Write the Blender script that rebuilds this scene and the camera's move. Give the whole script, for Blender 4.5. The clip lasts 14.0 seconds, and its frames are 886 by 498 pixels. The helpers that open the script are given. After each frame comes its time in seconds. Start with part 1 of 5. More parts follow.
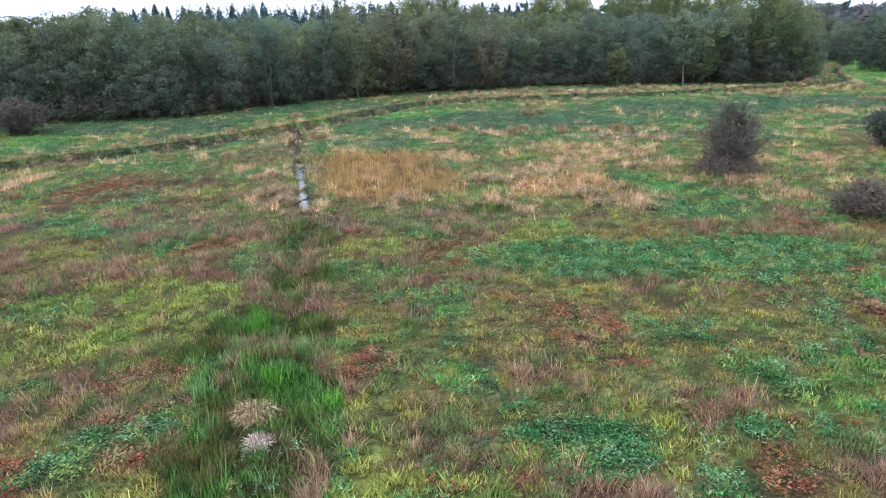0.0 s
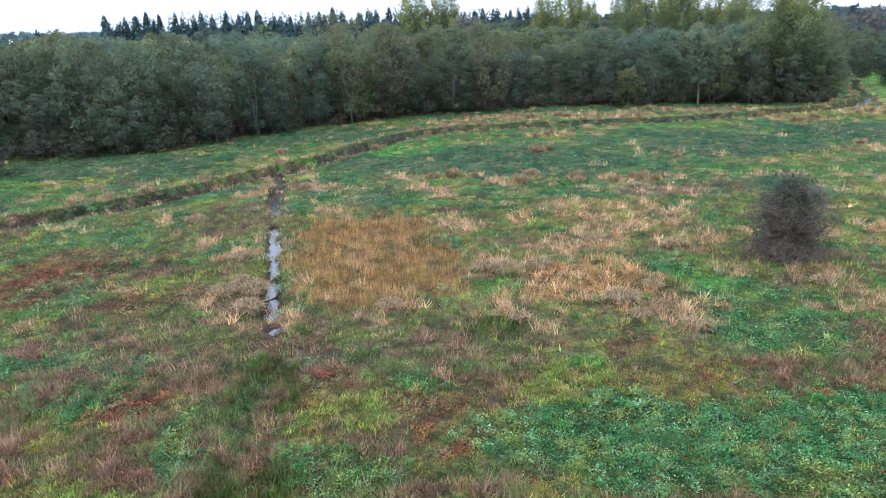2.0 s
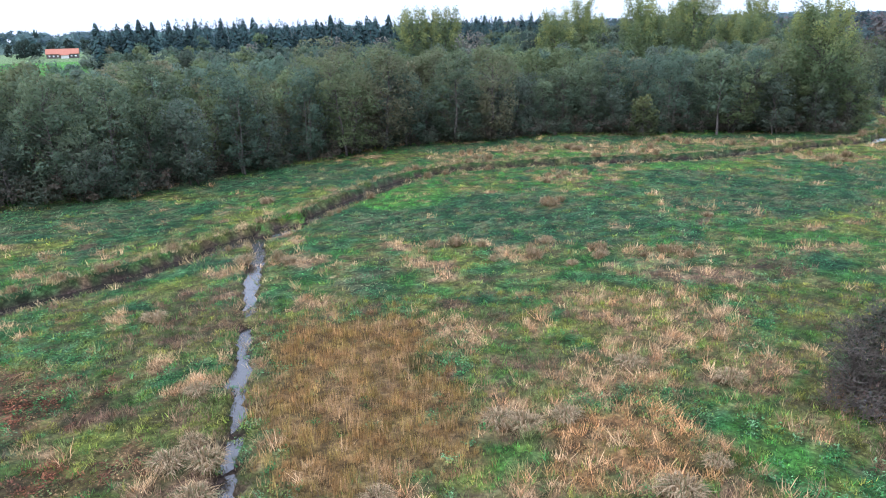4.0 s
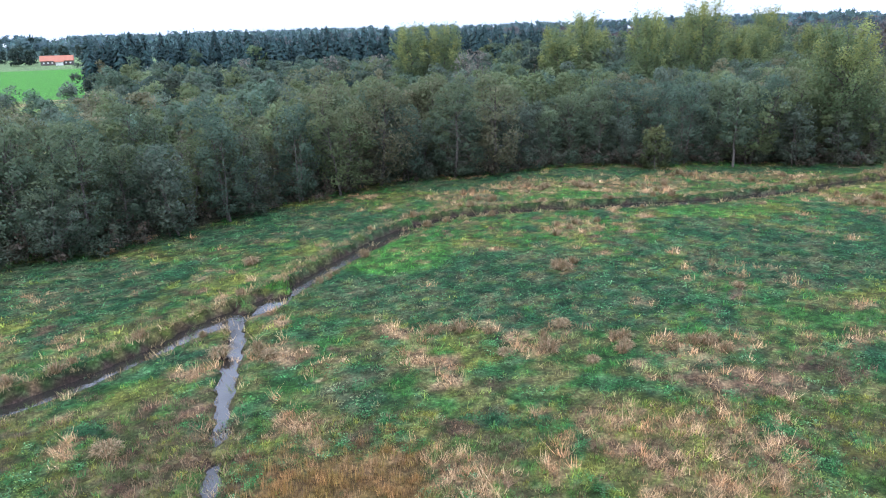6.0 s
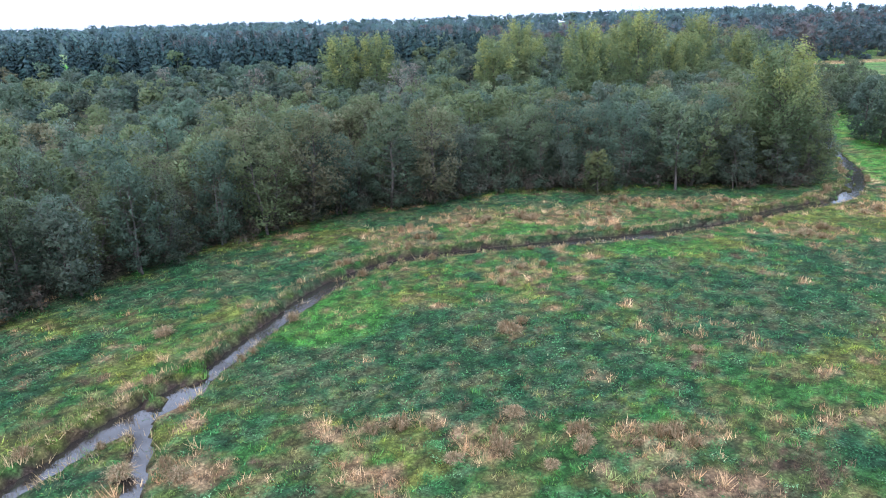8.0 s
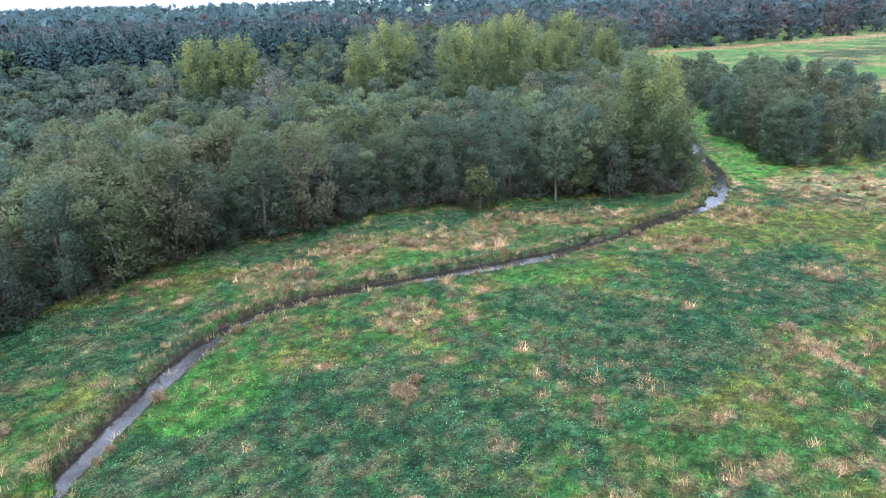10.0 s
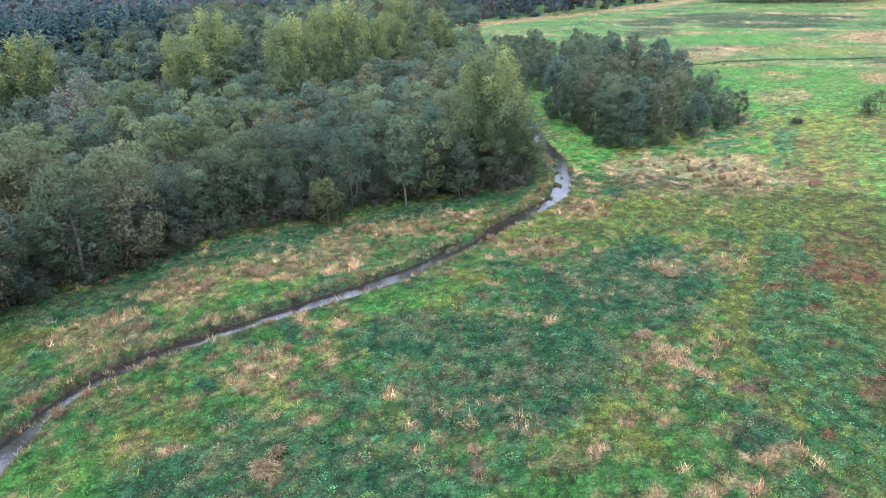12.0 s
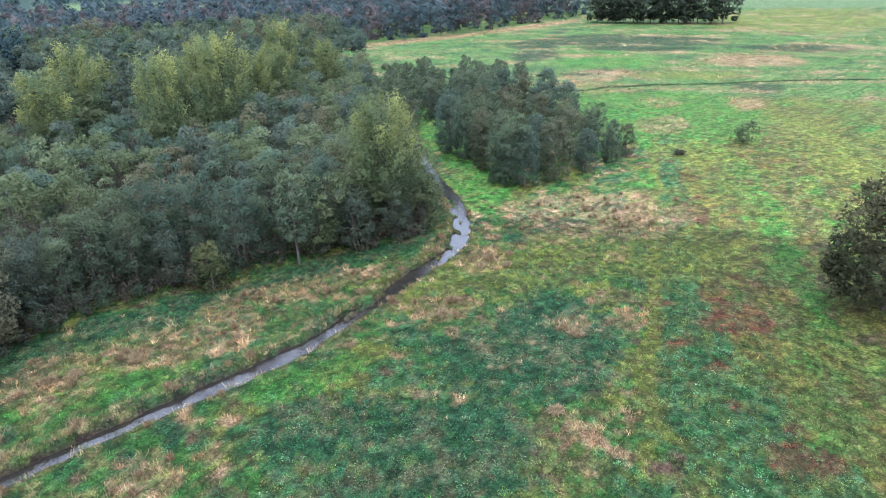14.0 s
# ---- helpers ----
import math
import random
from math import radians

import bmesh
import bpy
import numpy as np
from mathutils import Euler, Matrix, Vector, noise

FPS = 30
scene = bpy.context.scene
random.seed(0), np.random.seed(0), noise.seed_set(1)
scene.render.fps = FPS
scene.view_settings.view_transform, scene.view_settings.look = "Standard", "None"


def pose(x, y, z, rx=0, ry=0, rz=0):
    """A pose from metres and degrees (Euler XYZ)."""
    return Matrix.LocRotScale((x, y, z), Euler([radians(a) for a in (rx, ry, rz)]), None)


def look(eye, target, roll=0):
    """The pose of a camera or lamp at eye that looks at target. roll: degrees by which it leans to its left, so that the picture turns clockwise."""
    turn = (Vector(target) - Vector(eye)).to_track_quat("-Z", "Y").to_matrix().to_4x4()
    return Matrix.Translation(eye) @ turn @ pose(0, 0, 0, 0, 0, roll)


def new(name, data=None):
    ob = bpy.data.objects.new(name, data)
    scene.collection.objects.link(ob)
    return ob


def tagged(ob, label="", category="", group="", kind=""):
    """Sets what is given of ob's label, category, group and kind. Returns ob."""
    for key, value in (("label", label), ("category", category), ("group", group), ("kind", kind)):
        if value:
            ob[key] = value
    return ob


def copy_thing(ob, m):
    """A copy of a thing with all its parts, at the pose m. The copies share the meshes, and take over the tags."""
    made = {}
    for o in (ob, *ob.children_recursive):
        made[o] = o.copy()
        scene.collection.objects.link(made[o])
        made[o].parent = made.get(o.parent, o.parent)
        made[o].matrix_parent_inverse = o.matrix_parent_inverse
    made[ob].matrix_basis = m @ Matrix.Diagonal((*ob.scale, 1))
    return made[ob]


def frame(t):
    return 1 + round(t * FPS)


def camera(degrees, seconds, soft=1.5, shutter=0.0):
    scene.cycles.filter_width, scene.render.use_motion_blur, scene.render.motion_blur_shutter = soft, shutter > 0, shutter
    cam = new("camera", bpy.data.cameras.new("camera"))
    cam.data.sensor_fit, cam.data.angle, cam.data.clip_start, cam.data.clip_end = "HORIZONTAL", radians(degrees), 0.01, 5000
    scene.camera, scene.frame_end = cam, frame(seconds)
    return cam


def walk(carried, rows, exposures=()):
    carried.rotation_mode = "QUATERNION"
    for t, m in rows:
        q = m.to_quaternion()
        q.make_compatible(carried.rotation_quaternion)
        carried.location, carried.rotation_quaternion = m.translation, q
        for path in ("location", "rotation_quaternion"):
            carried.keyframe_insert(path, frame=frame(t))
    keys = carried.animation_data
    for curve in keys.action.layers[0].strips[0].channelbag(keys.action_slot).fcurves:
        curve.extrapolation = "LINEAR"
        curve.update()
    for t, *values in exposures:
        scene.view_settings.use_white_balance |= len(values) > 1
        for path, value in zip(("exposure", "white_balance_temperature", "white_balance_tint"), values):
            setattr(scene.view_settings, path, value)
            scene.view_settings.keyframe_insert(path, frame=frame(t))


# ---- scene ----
cam = camera(66.3, 14.0, 1.1)
METRES, EYE, TILT, LEAN, TURN = 60.0, 9.25, -17.1, 1.45, 0.0
ROWS = [
    (0.0, 0.0, 0.0, 0.0, 0.0, 0.0, -0.0),
    (0.5, 0.0001, 0.0315, 0.0218, 0.03, 0.01, 0.09),
    (1.0, 0.001, 0.0634, 0.0459, 0.03, -0.01, -0.11),
    (1.5, 0.0017, 0.0971, 0.0706, 0.03, -0.04, 0.0),
    (2.0, 0.0009, 0.1318, 0.0968, 0.03, -0.02, 0.21),
    (2.5, 0.0003, 0.1668, 0.1249, -0.01, 0.01, 0.09),
    (3.0, -0.0003, 0.201, 0.1536, 0.03, -0.02, 0.03),
    (5.5, -0.0038, 0.3414, 0.2877, 0.07, -0.24, 0.11),
    (6.0, -0.0044, 0.369, 0.3142, -0.03, -0.11, 0.31),
    (6.5, -0.0043, 0.3954, 0.3401, -0.54, -0.16, 0.26),
    (7.0, -0.0026, 0.4202, 0.3655, -2.4, -0.27, 0.73),
    (7.5, -0.0, 0.443, 0.3908, -3.61, -0.55, 1.31),
    (10.0, 0.0149, 0.5404, 0.5127, -15.31, -2.79, 5.15),
    (10.5, 0.0225, 0.558, 0.5367, -18.09, -3.93, 5.98),
    (11.0, 0.0313, 0.576, 0.5607, -21.95, -5.12, 7.33),
    (11.5, 0.0396, 0.5938, 0.5848, -25.42, -6.22, 8.55),
    (12.0, 0.0499, 0.6107, 0.6082, -28.32, -7.0, 9.47),
    (12.5, 0.0628, 0.627, 0.632, -31.14, -7.6, 9.94),
    (13.0, 0.0764, 0.6434, 0.6552, -33.72, -8.06, 10.41),
    (13.5, 0.0915, 0.6595, 0.6785, -36.01, -8.2, 10.93),
    (14.0, 0.1065, 0.6759, 0.7014, -37.38, -7.64, 11.1),
]
walk(cam, [(t, pose(0, 0, EYE, TILT, LEAN, TURN) @ pose(METRES * x, METRES * y, METRES * z, 90 + pitch, roll, yaw)) for t, x, y, z, yaw, pitch, roll in ROWS],
     [(0.0, 0.06, 6500, 10), (3.0, -0.02, 6330, 10), (6.5, 0.02, 6200, 10), (7.5, 0.05, 6180, 10), (10.0, 0.24, 6220, 10), (11.0, 0.28, 6260, 10),
      (12.0, 0.23, 6280, 10), (13.5, 0.13, 6300, 10), (14.0, 0.12, 6300, 10)])

# ---- world and sun: an overcast autumn day ----
SUN_EL, SUN_AZ = 48.0, 215.0     # degrees above the horizon; compass turn
world = bpy.data.worlds.new("overcast")
scene.world = world
world.use_nodes = True
wn, wl = world.node_tree.nodes, world.node_tree.links
wn.clear()
sky = wn.new("ShaderNodeTexSky")
sky.sky_type, sky.sun_disc = "NISHITA", False
sky.sun_elevation, sky.sun_rotation = radians(SUN_EL), radians(SUN_AZ)
sky.dust_density = 3.0
sky_bg = wn.new("ShaderNodeBackground")
sky_bg.inputs["Strength"].default_value = 0.06
wl.new(sky.outputs[0], sky_bg.inputs["Color"])
cloud_bg = wn.new("ShaderNodeBackground")
cloud_bg.inputs["Color"].default_value = (0.87, 0.99, 1.3, 1)
sky_co, sky_up = wn.new("ShaderNodeTexCoord"), wn.new("ShaderNodeSeparateXYZ")
wl.new(sky_co.outputs["Generated"], sky_up.inputs[0])
sky_lum = wn.new("ShaderNodeMapRange")      # an overcast sky is brightest overhead
sky_lum.inputs["To Min"].default_value, sky_lum.inputs["To Max"].default_value = 1.05, 3.5
wl.new(sky_up.outputs["Z"], sky_lum.inputs["Value"])
wl.new(sky_lum.outputs[0], cloud_bg.inputs["Strength"])
cloud_add = wn.new("ShaderNodeAddShader")
w_out = wn.new("ShaderNodeOutputWorld")
wl.new(sky_bg.outputs[0], cloud_add.inputs[0])
wl.new(cloud_bg.outputs[0], cloud_add.inputs[1])
wl.new(cloud_add.outputs[0], w_out.inputs["Surface"])
sun = new("sun", bpy.data.lights.new("sun", "SUN"))
sun.data.energy, sun.data.angle, sun.data.color = 1.5, radians(18), (1.0, 0.96, 0.9)
s_az = radians(SUN_AZ)
s_dir = Vector((math.sin(s_az) * math.cos(radians(SUN_EL)), math.cos(s_az) * math.cos(radians(SUN_EL)), math.sin(radians(SUN_EL))))
sun.matrix_world = look(s_dir * 100, (0, 0, 0))

# ---- arithmetic for the plan ----
rng = np.random.default_rng(11)


def lattice(ix, iy, seed):
    """A hashed value from 0 to 1 for each whole-number place."""
    h = (ix * 374761393 + iy * 668265263 + seed * 2147483647) & 0xFFFFFFFF
    h = ((h ^ (h >> 13)) * 1274126177) & 0xFFFFFFFF
    return ((h ^ (h >> 16)) & 0xFFFF) / 65535.0


def value_noise(x, y, size, seed=0):
    """Smooth noise from 0 to 1 with lumps of that size in metres."""
    x, y = np.asarray(x) / size, np.asarray(y) / size
    ix, iy = np.floor(x).astype(np.int64), np.floor(y).astype(np.int64)
    u, v = x - ix, y - iy
    u, v = u * u * (3 - 2 * u), v * v * (3 - 2 * v)
    a, b = lattice(ix, iy, seed), lattice(ix + 1, iy, seed)
    c, d = lattice(ix, iy + 1, seed), lattice(ix + 1, iy + 1, seed)
    return (a * (1 - u) + b * u) * (1 - v) + (c * (1 - u) + d * u) * v


def fbm(x, y, size, seed=0):
    return (value_noise(x, y, size, seed) * 0.55 + value_noise(x, y, size * 0.47, seed + 7) * 0.3
            + value_noise(x, y, size * 0.21, seed + 13) * 0.15)


def smooth(u):
    u = np.clip(u, 0, 1)
    return u * u * (3 - 2 * u)


def spline(points, step=0.4):
    """A Catmull-Rom curve through points of the plan, at even steps."""
    p = np.array(points, float)
    p = np.vstack([2 * p[0] - p[1], p, 2 * p[-1] - p[-2]])
    out = []
    for i in range(1, len(p) - 2):
        n = max(2, int(np.linalg.norm(p[i + 1] - p[i]) / step))
        t = np.linspace(0, 1, n, endpoint=False)[:, None]
        a, b, c, d = p[i - 1], p[i], p[i + 1], p[i + 2]
        out.append(0.5 * (2 * b + (c - a) * t + (2 * a - 5 * b + 4 * c - d) * t ** 2 + (3 * b - 3 * c + d - a) * t ** 3))
    return np.vstack(out + [p[-2:-1]])


BROOK = spline([(-70, 30), (-60, 38), (-48, 46.5), (-37, 55.5), (-28.6, 62.7), (-24, 68), (-19, 76), (-15.5, 80.5), (-12.8, 86.5),
                (-10.5, 92), (-7.5, 98.3), (-3.5, 104.3), (1.5, 107.8), (7, 109.4), (15, 110.4), (24, 111), (35, 112.2),
                (45.5, 115.6), (56, 119.6), (65, 122.9), (70, 127), (74, 131.5), (78, 137.5), (81.3, 143.3), (87, 156),
                (92, 166), (104, 186), (120, 210)])
DITCH = spline([(-17.3, 77.5), (-16.3, 74.5), (-14.3, 65), (-12.8, 58.8), (-12, 54.5), (-10.2, 47.5), (-9.2, 42.3),
                (-8.1, 37.6), (-7.3, 31.5), (-6.2, 24), (-5.4, 19.6), (-4.6, 14), (-4, 6)])


def away(x, y, line):
    """Distance to a line of the plan, and on which side of it (positive: left of its run)."""
    x, y = np.asarray(x, float).ravel(), np.asarray(y, float).ravel()
    best, side = np.full(len(x), 99.0), np.ones(len(x))
    lo, hi = line.min(0) - 12, line.max(0) + 12
    idx = np.nonzero((x > lo[0]) & (x < hi[0]) & (y > lo[1]) & (y < hi[1]))[0]
    tang = np.gradient(line, axis=0)
    for part_idx in np.array_split(idx, max(1, len(idx) // 20000 + 1)):
        dx, dy = x[part_idx, None] - line[None, :, 0], y[part_idx, None] - line[None, :, 1]
        d2 = dx * dx + dy * dy
        k = d2.argmin(1)
        r = np.arange(len(k))
        best[part_idx] = np.sqrt(d2[r, k])
        side[part_idx] = np.sign(tang[k, 0] * dy[r, k] - tang[k, 1] * dx[r, k])
    return best, side


def overgrown_bed(x, y):
    """1 where green weeds have grown right across the brook."""
    return np.maximum(smooth((1.5 - np.hypot(x + 15.0, y - 82.9)) / 0.8), smooth((1.0 - np.hypot(x + 16.9, y - 79.2)) / 0.6))


def height(x, y):
    """The ground's height: a level wet meadow with a cut brook and ditch, rising far off."""
    x, y = np.asarray(x, float).ravel(), np.asarray(y, float).ravel()
    r = np.hypot(x - 20, y - 60)
    z = 10 * smooth((r - 260) / 640) + 22 * smooth((r - 900) / 900)
    z = z + (0.3 * (fbm(x, y, 9, 3) - 0.5) + 0.22 * (fbm(x, y, 2.2, 5) - 0.5)) * smooth(1.6 - r / 250)
    wob = 0.35 * (value_noise(x, y, 1.7, 31) - 0.5)
    d, s = away(x, y, BROOK)
    d = d + wob
    near = smooth((5.0 - d) / 4.0)
    z = z * (1 - near) + near * np.where(s > 0, 0.42 * smooth((4 - d) / 2), -0.1)
    half = 0.62 + 0.45 * value_noise(x, y, 6.5, 37) + 0.35 * smooth((y - 118) / 8) + 0.5 * smooth((7 - np.hypot(x + 17, y - 78)) / 4)
    cut = 1 - smooth((d - half) / np.where(s > 0, 0.3, 0.5))
    bars = smooth((value_noise(x, y, 2.6, 43) + 0.4 * np.exp(-((x - 45) / 8) ** 2) - 0.9) / 0.12)     # mud bars and stones that break the water
    bars = np.maximum(bars, 0.85 * smooth((value_noise(x, y, 0.95, 45) - 0.6) / 0.1) * (x > 56))
    z = z - cut * (0.95 - 0.8 * bars)
    plug = overgrown_bed(x, y)
    z = z * (1 - plug) + 0.16 * plug
    d2, s2 = away(x, y, DITCH)
    d2 = d2 + wob + 1.3 * (value_noise(x, y, 3.1, 33) - 0.5) * (y < 60)
    half = np.where(y > 57, 0.16 + 0.16 * value_noise(x, y, 3.4, 39), 0.1 + 0.5 * value_noise(x, y, 3.4, 39))
    deep = 0.85 - 0.52 * smooth((38 - y) / 4) - 0.62 * smooth((value_noise(x, y, 2.3, 47) - 0.55) / 0.12) * (y < 57)
    z = z - deep * (1 - smooth((d2 - half) / 0.5)) * (d > 0.9)
    return z


# ---- materials ----
def material(name, rough=0.9, spec=0.2):
    m = bpy.data.materials.new(name)
    m.use_nodes = True
    b = m.node_tree.nodes["Principled BSDF"]
    b.inputs["Roughness"].default_value = rough
    b.inputs["Specular IOR Level"].default_value = spec
    return m, m.node_tree.nodes, m.node_tree.links, b


def noise_node(n, l, scale, detail=4.0, source="Object"):
    co = n.new("ShaderNodeTexCoord")
    t = n.new("ShaderNodeTexNoise")
    t.inputs["Scale"].default_value, t.inputs["Detail"].default_value = scale, detail
    l.new(co.outputs[source], t.inputs["Vector"])
    return t


def ranged(n, l, value, lo, hi):
    r = n.new("ShaderNodeMapRange")
    r.inputs["To Min"].default_value, r.inputs["To Max"].default_value = lo, hi
    l.new(value, r.inputs["Value"])
    return r.outputs[0]


def scaled(n, l, colour, value):
    s = n.new("ShaderNodeVectorMath")
    s.operation = "SCALE"
    l.new(colour, s.inputs[0])
    l.new(value, s.inputs["Scale"])
    return s.outputs[0]


def product(n, l, a, b):
    m = n.new("ShaderNodeMath")
    m.operation = "MULTIPLY"
    l.new(a, m.inputs[0])
    l.new(b, m.inputs[1])
    return m.outputs[0]


def leafy(name, translucent=0.3, rough=0.65, vary=0.25, spec=0.25):
    """Leaves and blades: the colour of each is stored with it, and each object differs a little."""
    m, n, l, b = material(name, rough, spec)
    at = n.new("ShaderNodeAttribute")
    at.attribute_name = "Col"
    info = n.new("ShaderNodeObjectInfo")
    g = noise_node(n, l, 1.3, 3)
    f = product(n, l, ranged(n, l, info.outputs["Random"], 1 - vary, 1 + vary), ranged(n, l, g.outputs["Fac"], 0.85, 1.15))
    col = scaled(n, l, at.outputs["Color"], f)
    l.new(col, b.inputs["Base Color"])
    tr = n.new("ShaderNodeBsdfTranslucent")
    l.new(col, tr.inputs["Color"])
    mix = n.new("ShaderNodeMixShader")
    mix.inputs[0].default_value = translucent
    l.new(b.outputs[0], mix.inputs[1])
    l.new(tr.outputs[0], mix.inputs[2])
    l.new(mix.outputs[0], n["Material Output"].inputs["Surface"])
    return m


M_GRASS = leafy("grass_blades", 0.3, 0.8, 0.0, 0.08)
M_LEAF = leafy("leaves", 0.46, 0.85, 0.14, 0.04)
M_NEEDLE = leafy("needles", 0.08, 0.85, 0.25, 0.04)


def bark(name, colour, light):
    m, n, l, b = material(name, 0.9, 0.15)
    t = noise_node(n, l, 5, 6)
    r = n.new("ShaderNodeValToRGB")
    r.color_ramp.elements[0].color, r.color_ramp.elements[1].color = (*colour, 1), (*light, 1)
    r.color_ramp.elements[0].position, r.color_ramp.elements[1].position = 0.35, 0.7
    l.new(t.outputs["Fac"], r.inputs[0])
    l.new(r.outputs[0], b.inputs["Base Color"])
    bp = n.new("ShaderNodeBump")
    bp.inputs["Strength"].default_value, bp.inputs["Distance"].default_value = 0.6, 0.03
    l.new(t.outputs["Fac"], bp.inputs["Height"])
    l.new(bp.outputs[0], b.inputs["Normal"])
    return m


M_BARK = bark("alder_bark", (0.045, 0.04, 0.036), (0.14, 0.125, 0.11))
M_PALE = bark("pale_bark", (0.055, 0.05, 0.045), (0.115, 0.105, 0.096))
M_TWIG = bark("hawthorn_twigs", (0.06, 0.05, 0.042), (0.135, 0.115, 0.1))
M_PINE = bark("pine_bark", (0.09, 0.06, 0.05), (0.24, 0.19, 0.17))

M_GROUND, n, l, b = material("meadow_soil", 0.95, 0.1)
at = n.new("ShaderNodeAttribute")
at.attribute_name = "Col"
g1, g2 = noise_node(n, l, 9.0, 9), noise_node(n, l, 0.35, 5)
co = n.new("ShaderNodeTexCoord")
bent = n.new("ShaderNodeVectorMath")        # clumps of sward with dark gaps between them, at two sizes
bent.operation = "MULTIPLY_ADD"
bend_by = noise_node(n, l, 2.5, 4)
l.new(bend_by.outputs["Color"], bent.inputs[0])
bent.inputs[1].default_value = (0.35, 0.35, 0.35)
l.new(co.outputs["Object"], bent.inputs[2])
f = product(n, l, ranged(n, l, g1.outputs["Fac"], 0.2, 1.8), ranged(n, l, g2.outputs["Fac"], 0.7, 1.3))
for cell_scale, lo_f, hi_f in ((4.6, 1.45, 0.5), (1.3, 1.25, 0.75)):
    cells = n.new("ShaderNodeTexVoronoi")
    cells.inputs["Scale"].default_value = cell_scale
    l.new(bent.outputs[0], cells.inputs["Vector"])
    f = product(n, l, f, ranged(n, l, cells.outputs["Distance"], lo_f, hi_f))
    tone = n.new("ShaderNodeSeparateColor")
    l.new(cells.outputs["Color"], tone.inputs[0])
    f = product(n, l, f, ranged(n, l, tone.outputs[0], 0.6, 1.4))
co = n.new("ShaderNodeTexCoord")        # far fields: patches of green, straw and dark growth, drawn out along the old drains
turned = n.new("ShaderNodeCombineXYZ")
for axis_dir, slot in (((0.042, -0.037, 0), "X"), ((0.011, 0.0125, 0), "Y")):
    dot = n.new("ShaderNodeVectorMath")
    dot.operation = "DOT_PRODUCT"
    dot.inputs[1].default_value = axis_dir
    l.new(co.outputs["Object"], dot.inputs[0])
    l.new(dot.outputs["Value"], turned.inputs[slot])
g3 = n.new("ShaderNodeTexNoise")
g3.inputs["Scale"].default_value, g3.inputs["Detail"].default_value, g3.inputs["Distortion"].default_value = 1.3, 12.0, 0.7
g3.inputs["Roughness"].default_value = 0.66
l.new(turned.outputs[0], g3.inputs["Vector"])
strips = n.new("ShaderNodeValToRGB")
strips.color_ramp.elements[0].position, strips.color_ramp.elements[0].color = 0.38, (0.035, 0.07, 0.035, 1)
strips.color_ramp.elements[1].position, strips.color_ramp.elements[1].color = 0.66, (0.23, 0.155, 0.09, 1)
for at_pos, at_col in ((0.43, (0.045, 0.115, 0.038, 1)), (0.5, (0.075, 0.14, 0.045, 1)), (0.57, (0.14, 0.145, 0.06, 1))):
    strips.color_ramp.elements.new(at_pos).color = at_col
l.new(g3.outputs["Fac"], strips.inputs[0])
near_far = n.new("ShaderNodeMix")
near_far.data_type = "RGBA"
l.new(at.outputs["Alpha"], near_far.inputs["Factor"])
l.new(strips.outputs[0], near_far.inputs["A"])
l.new(at.outputs["Color"], near_far.inputs["B"])
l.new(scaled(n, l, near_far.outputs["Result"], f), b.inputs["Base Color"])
bp = n.new("ShaderNodeBump")
bp.inputs["Strength"].default_value, bp.inputs["Distance"].default_value = 0.8, 0.08
l.new(f, bp.inputs["Height"])
l.new(bp.outputs[0], b.inputs["Normal"])

M_WATER, n, l, b = material("brook_water", 0.04, 0.75)
g1 = noise_node(n, l, 0.9, 4)
r = n.new("ShaderNodeValToRGB")
r.color_ramp.elements[0].color, r.color_ramp.elements[1].color = (0.009, 0.009, 0.009, 1), (0.03, 0.024, 0.02, 1)
l.new(g1.outputs["Fac"], r.inputs[0])
l.new(r.outputs[0], b.inputs["Base Color"])
still = noise_node(n, l, 0.22, 3)       # still pools mirror the sky, shallow runs are broken and dull
mirror = n.new("ShaderNodeValToRGB")
mirror.color_ramp.elements[0].position, mirror.color_ramp.elements[1].position = 0.3, 0.48
l.new(still.outputs["Fac"], mirror.inputs[0])
l.new(ranged(n, l, mirror.outputs[0], 0.22, 0.04), b.inputs["Roughness"])
l.new(ranged(n, l, mirror.outputs[0], 0.3, 0.85), b.inputs["Specular IOR Level"])
g2 = noise_node(n, l, 3.5, 3)
bp = n.new("ShaderNodeBump")
bp.inputs["Strength"].default_value, bp.inputs["Distance"].default_value = 0.4, 0.03
l.new(g2.outputs["Fac"], bp.inputs["Height"])
l.new(bp.outputs[0], b.inputs["Normal"])


def plain(name, colour, rough=0.85, scale=2.0):
    m, n, l, b = material(name, rough, 0.2)
    t = noise_node(n, l, scale, 6)
    c = n.new("ShaderNodeRGB")
    c.outputs[0].default_value = (*colour, 1)
    l.new(scaled(n, l, c.outputs[0], ranged(n, l, t.outputs["Fac"], 0.7, 1.3)), b.inputs["Base Color"])
    return m


M_ROOF = plain("red_roof_tiles", (0.33, 0.135, 0.09), 0.8, 0.6)
M_BRICK = plain("dark_barn_wall", (0.1, 0.09, 0.085), 0.9, 0.5)
M_WHITE = plain("whitewashed_wall", (0.6, 0.6, 0.58), 0.9, 0.5)

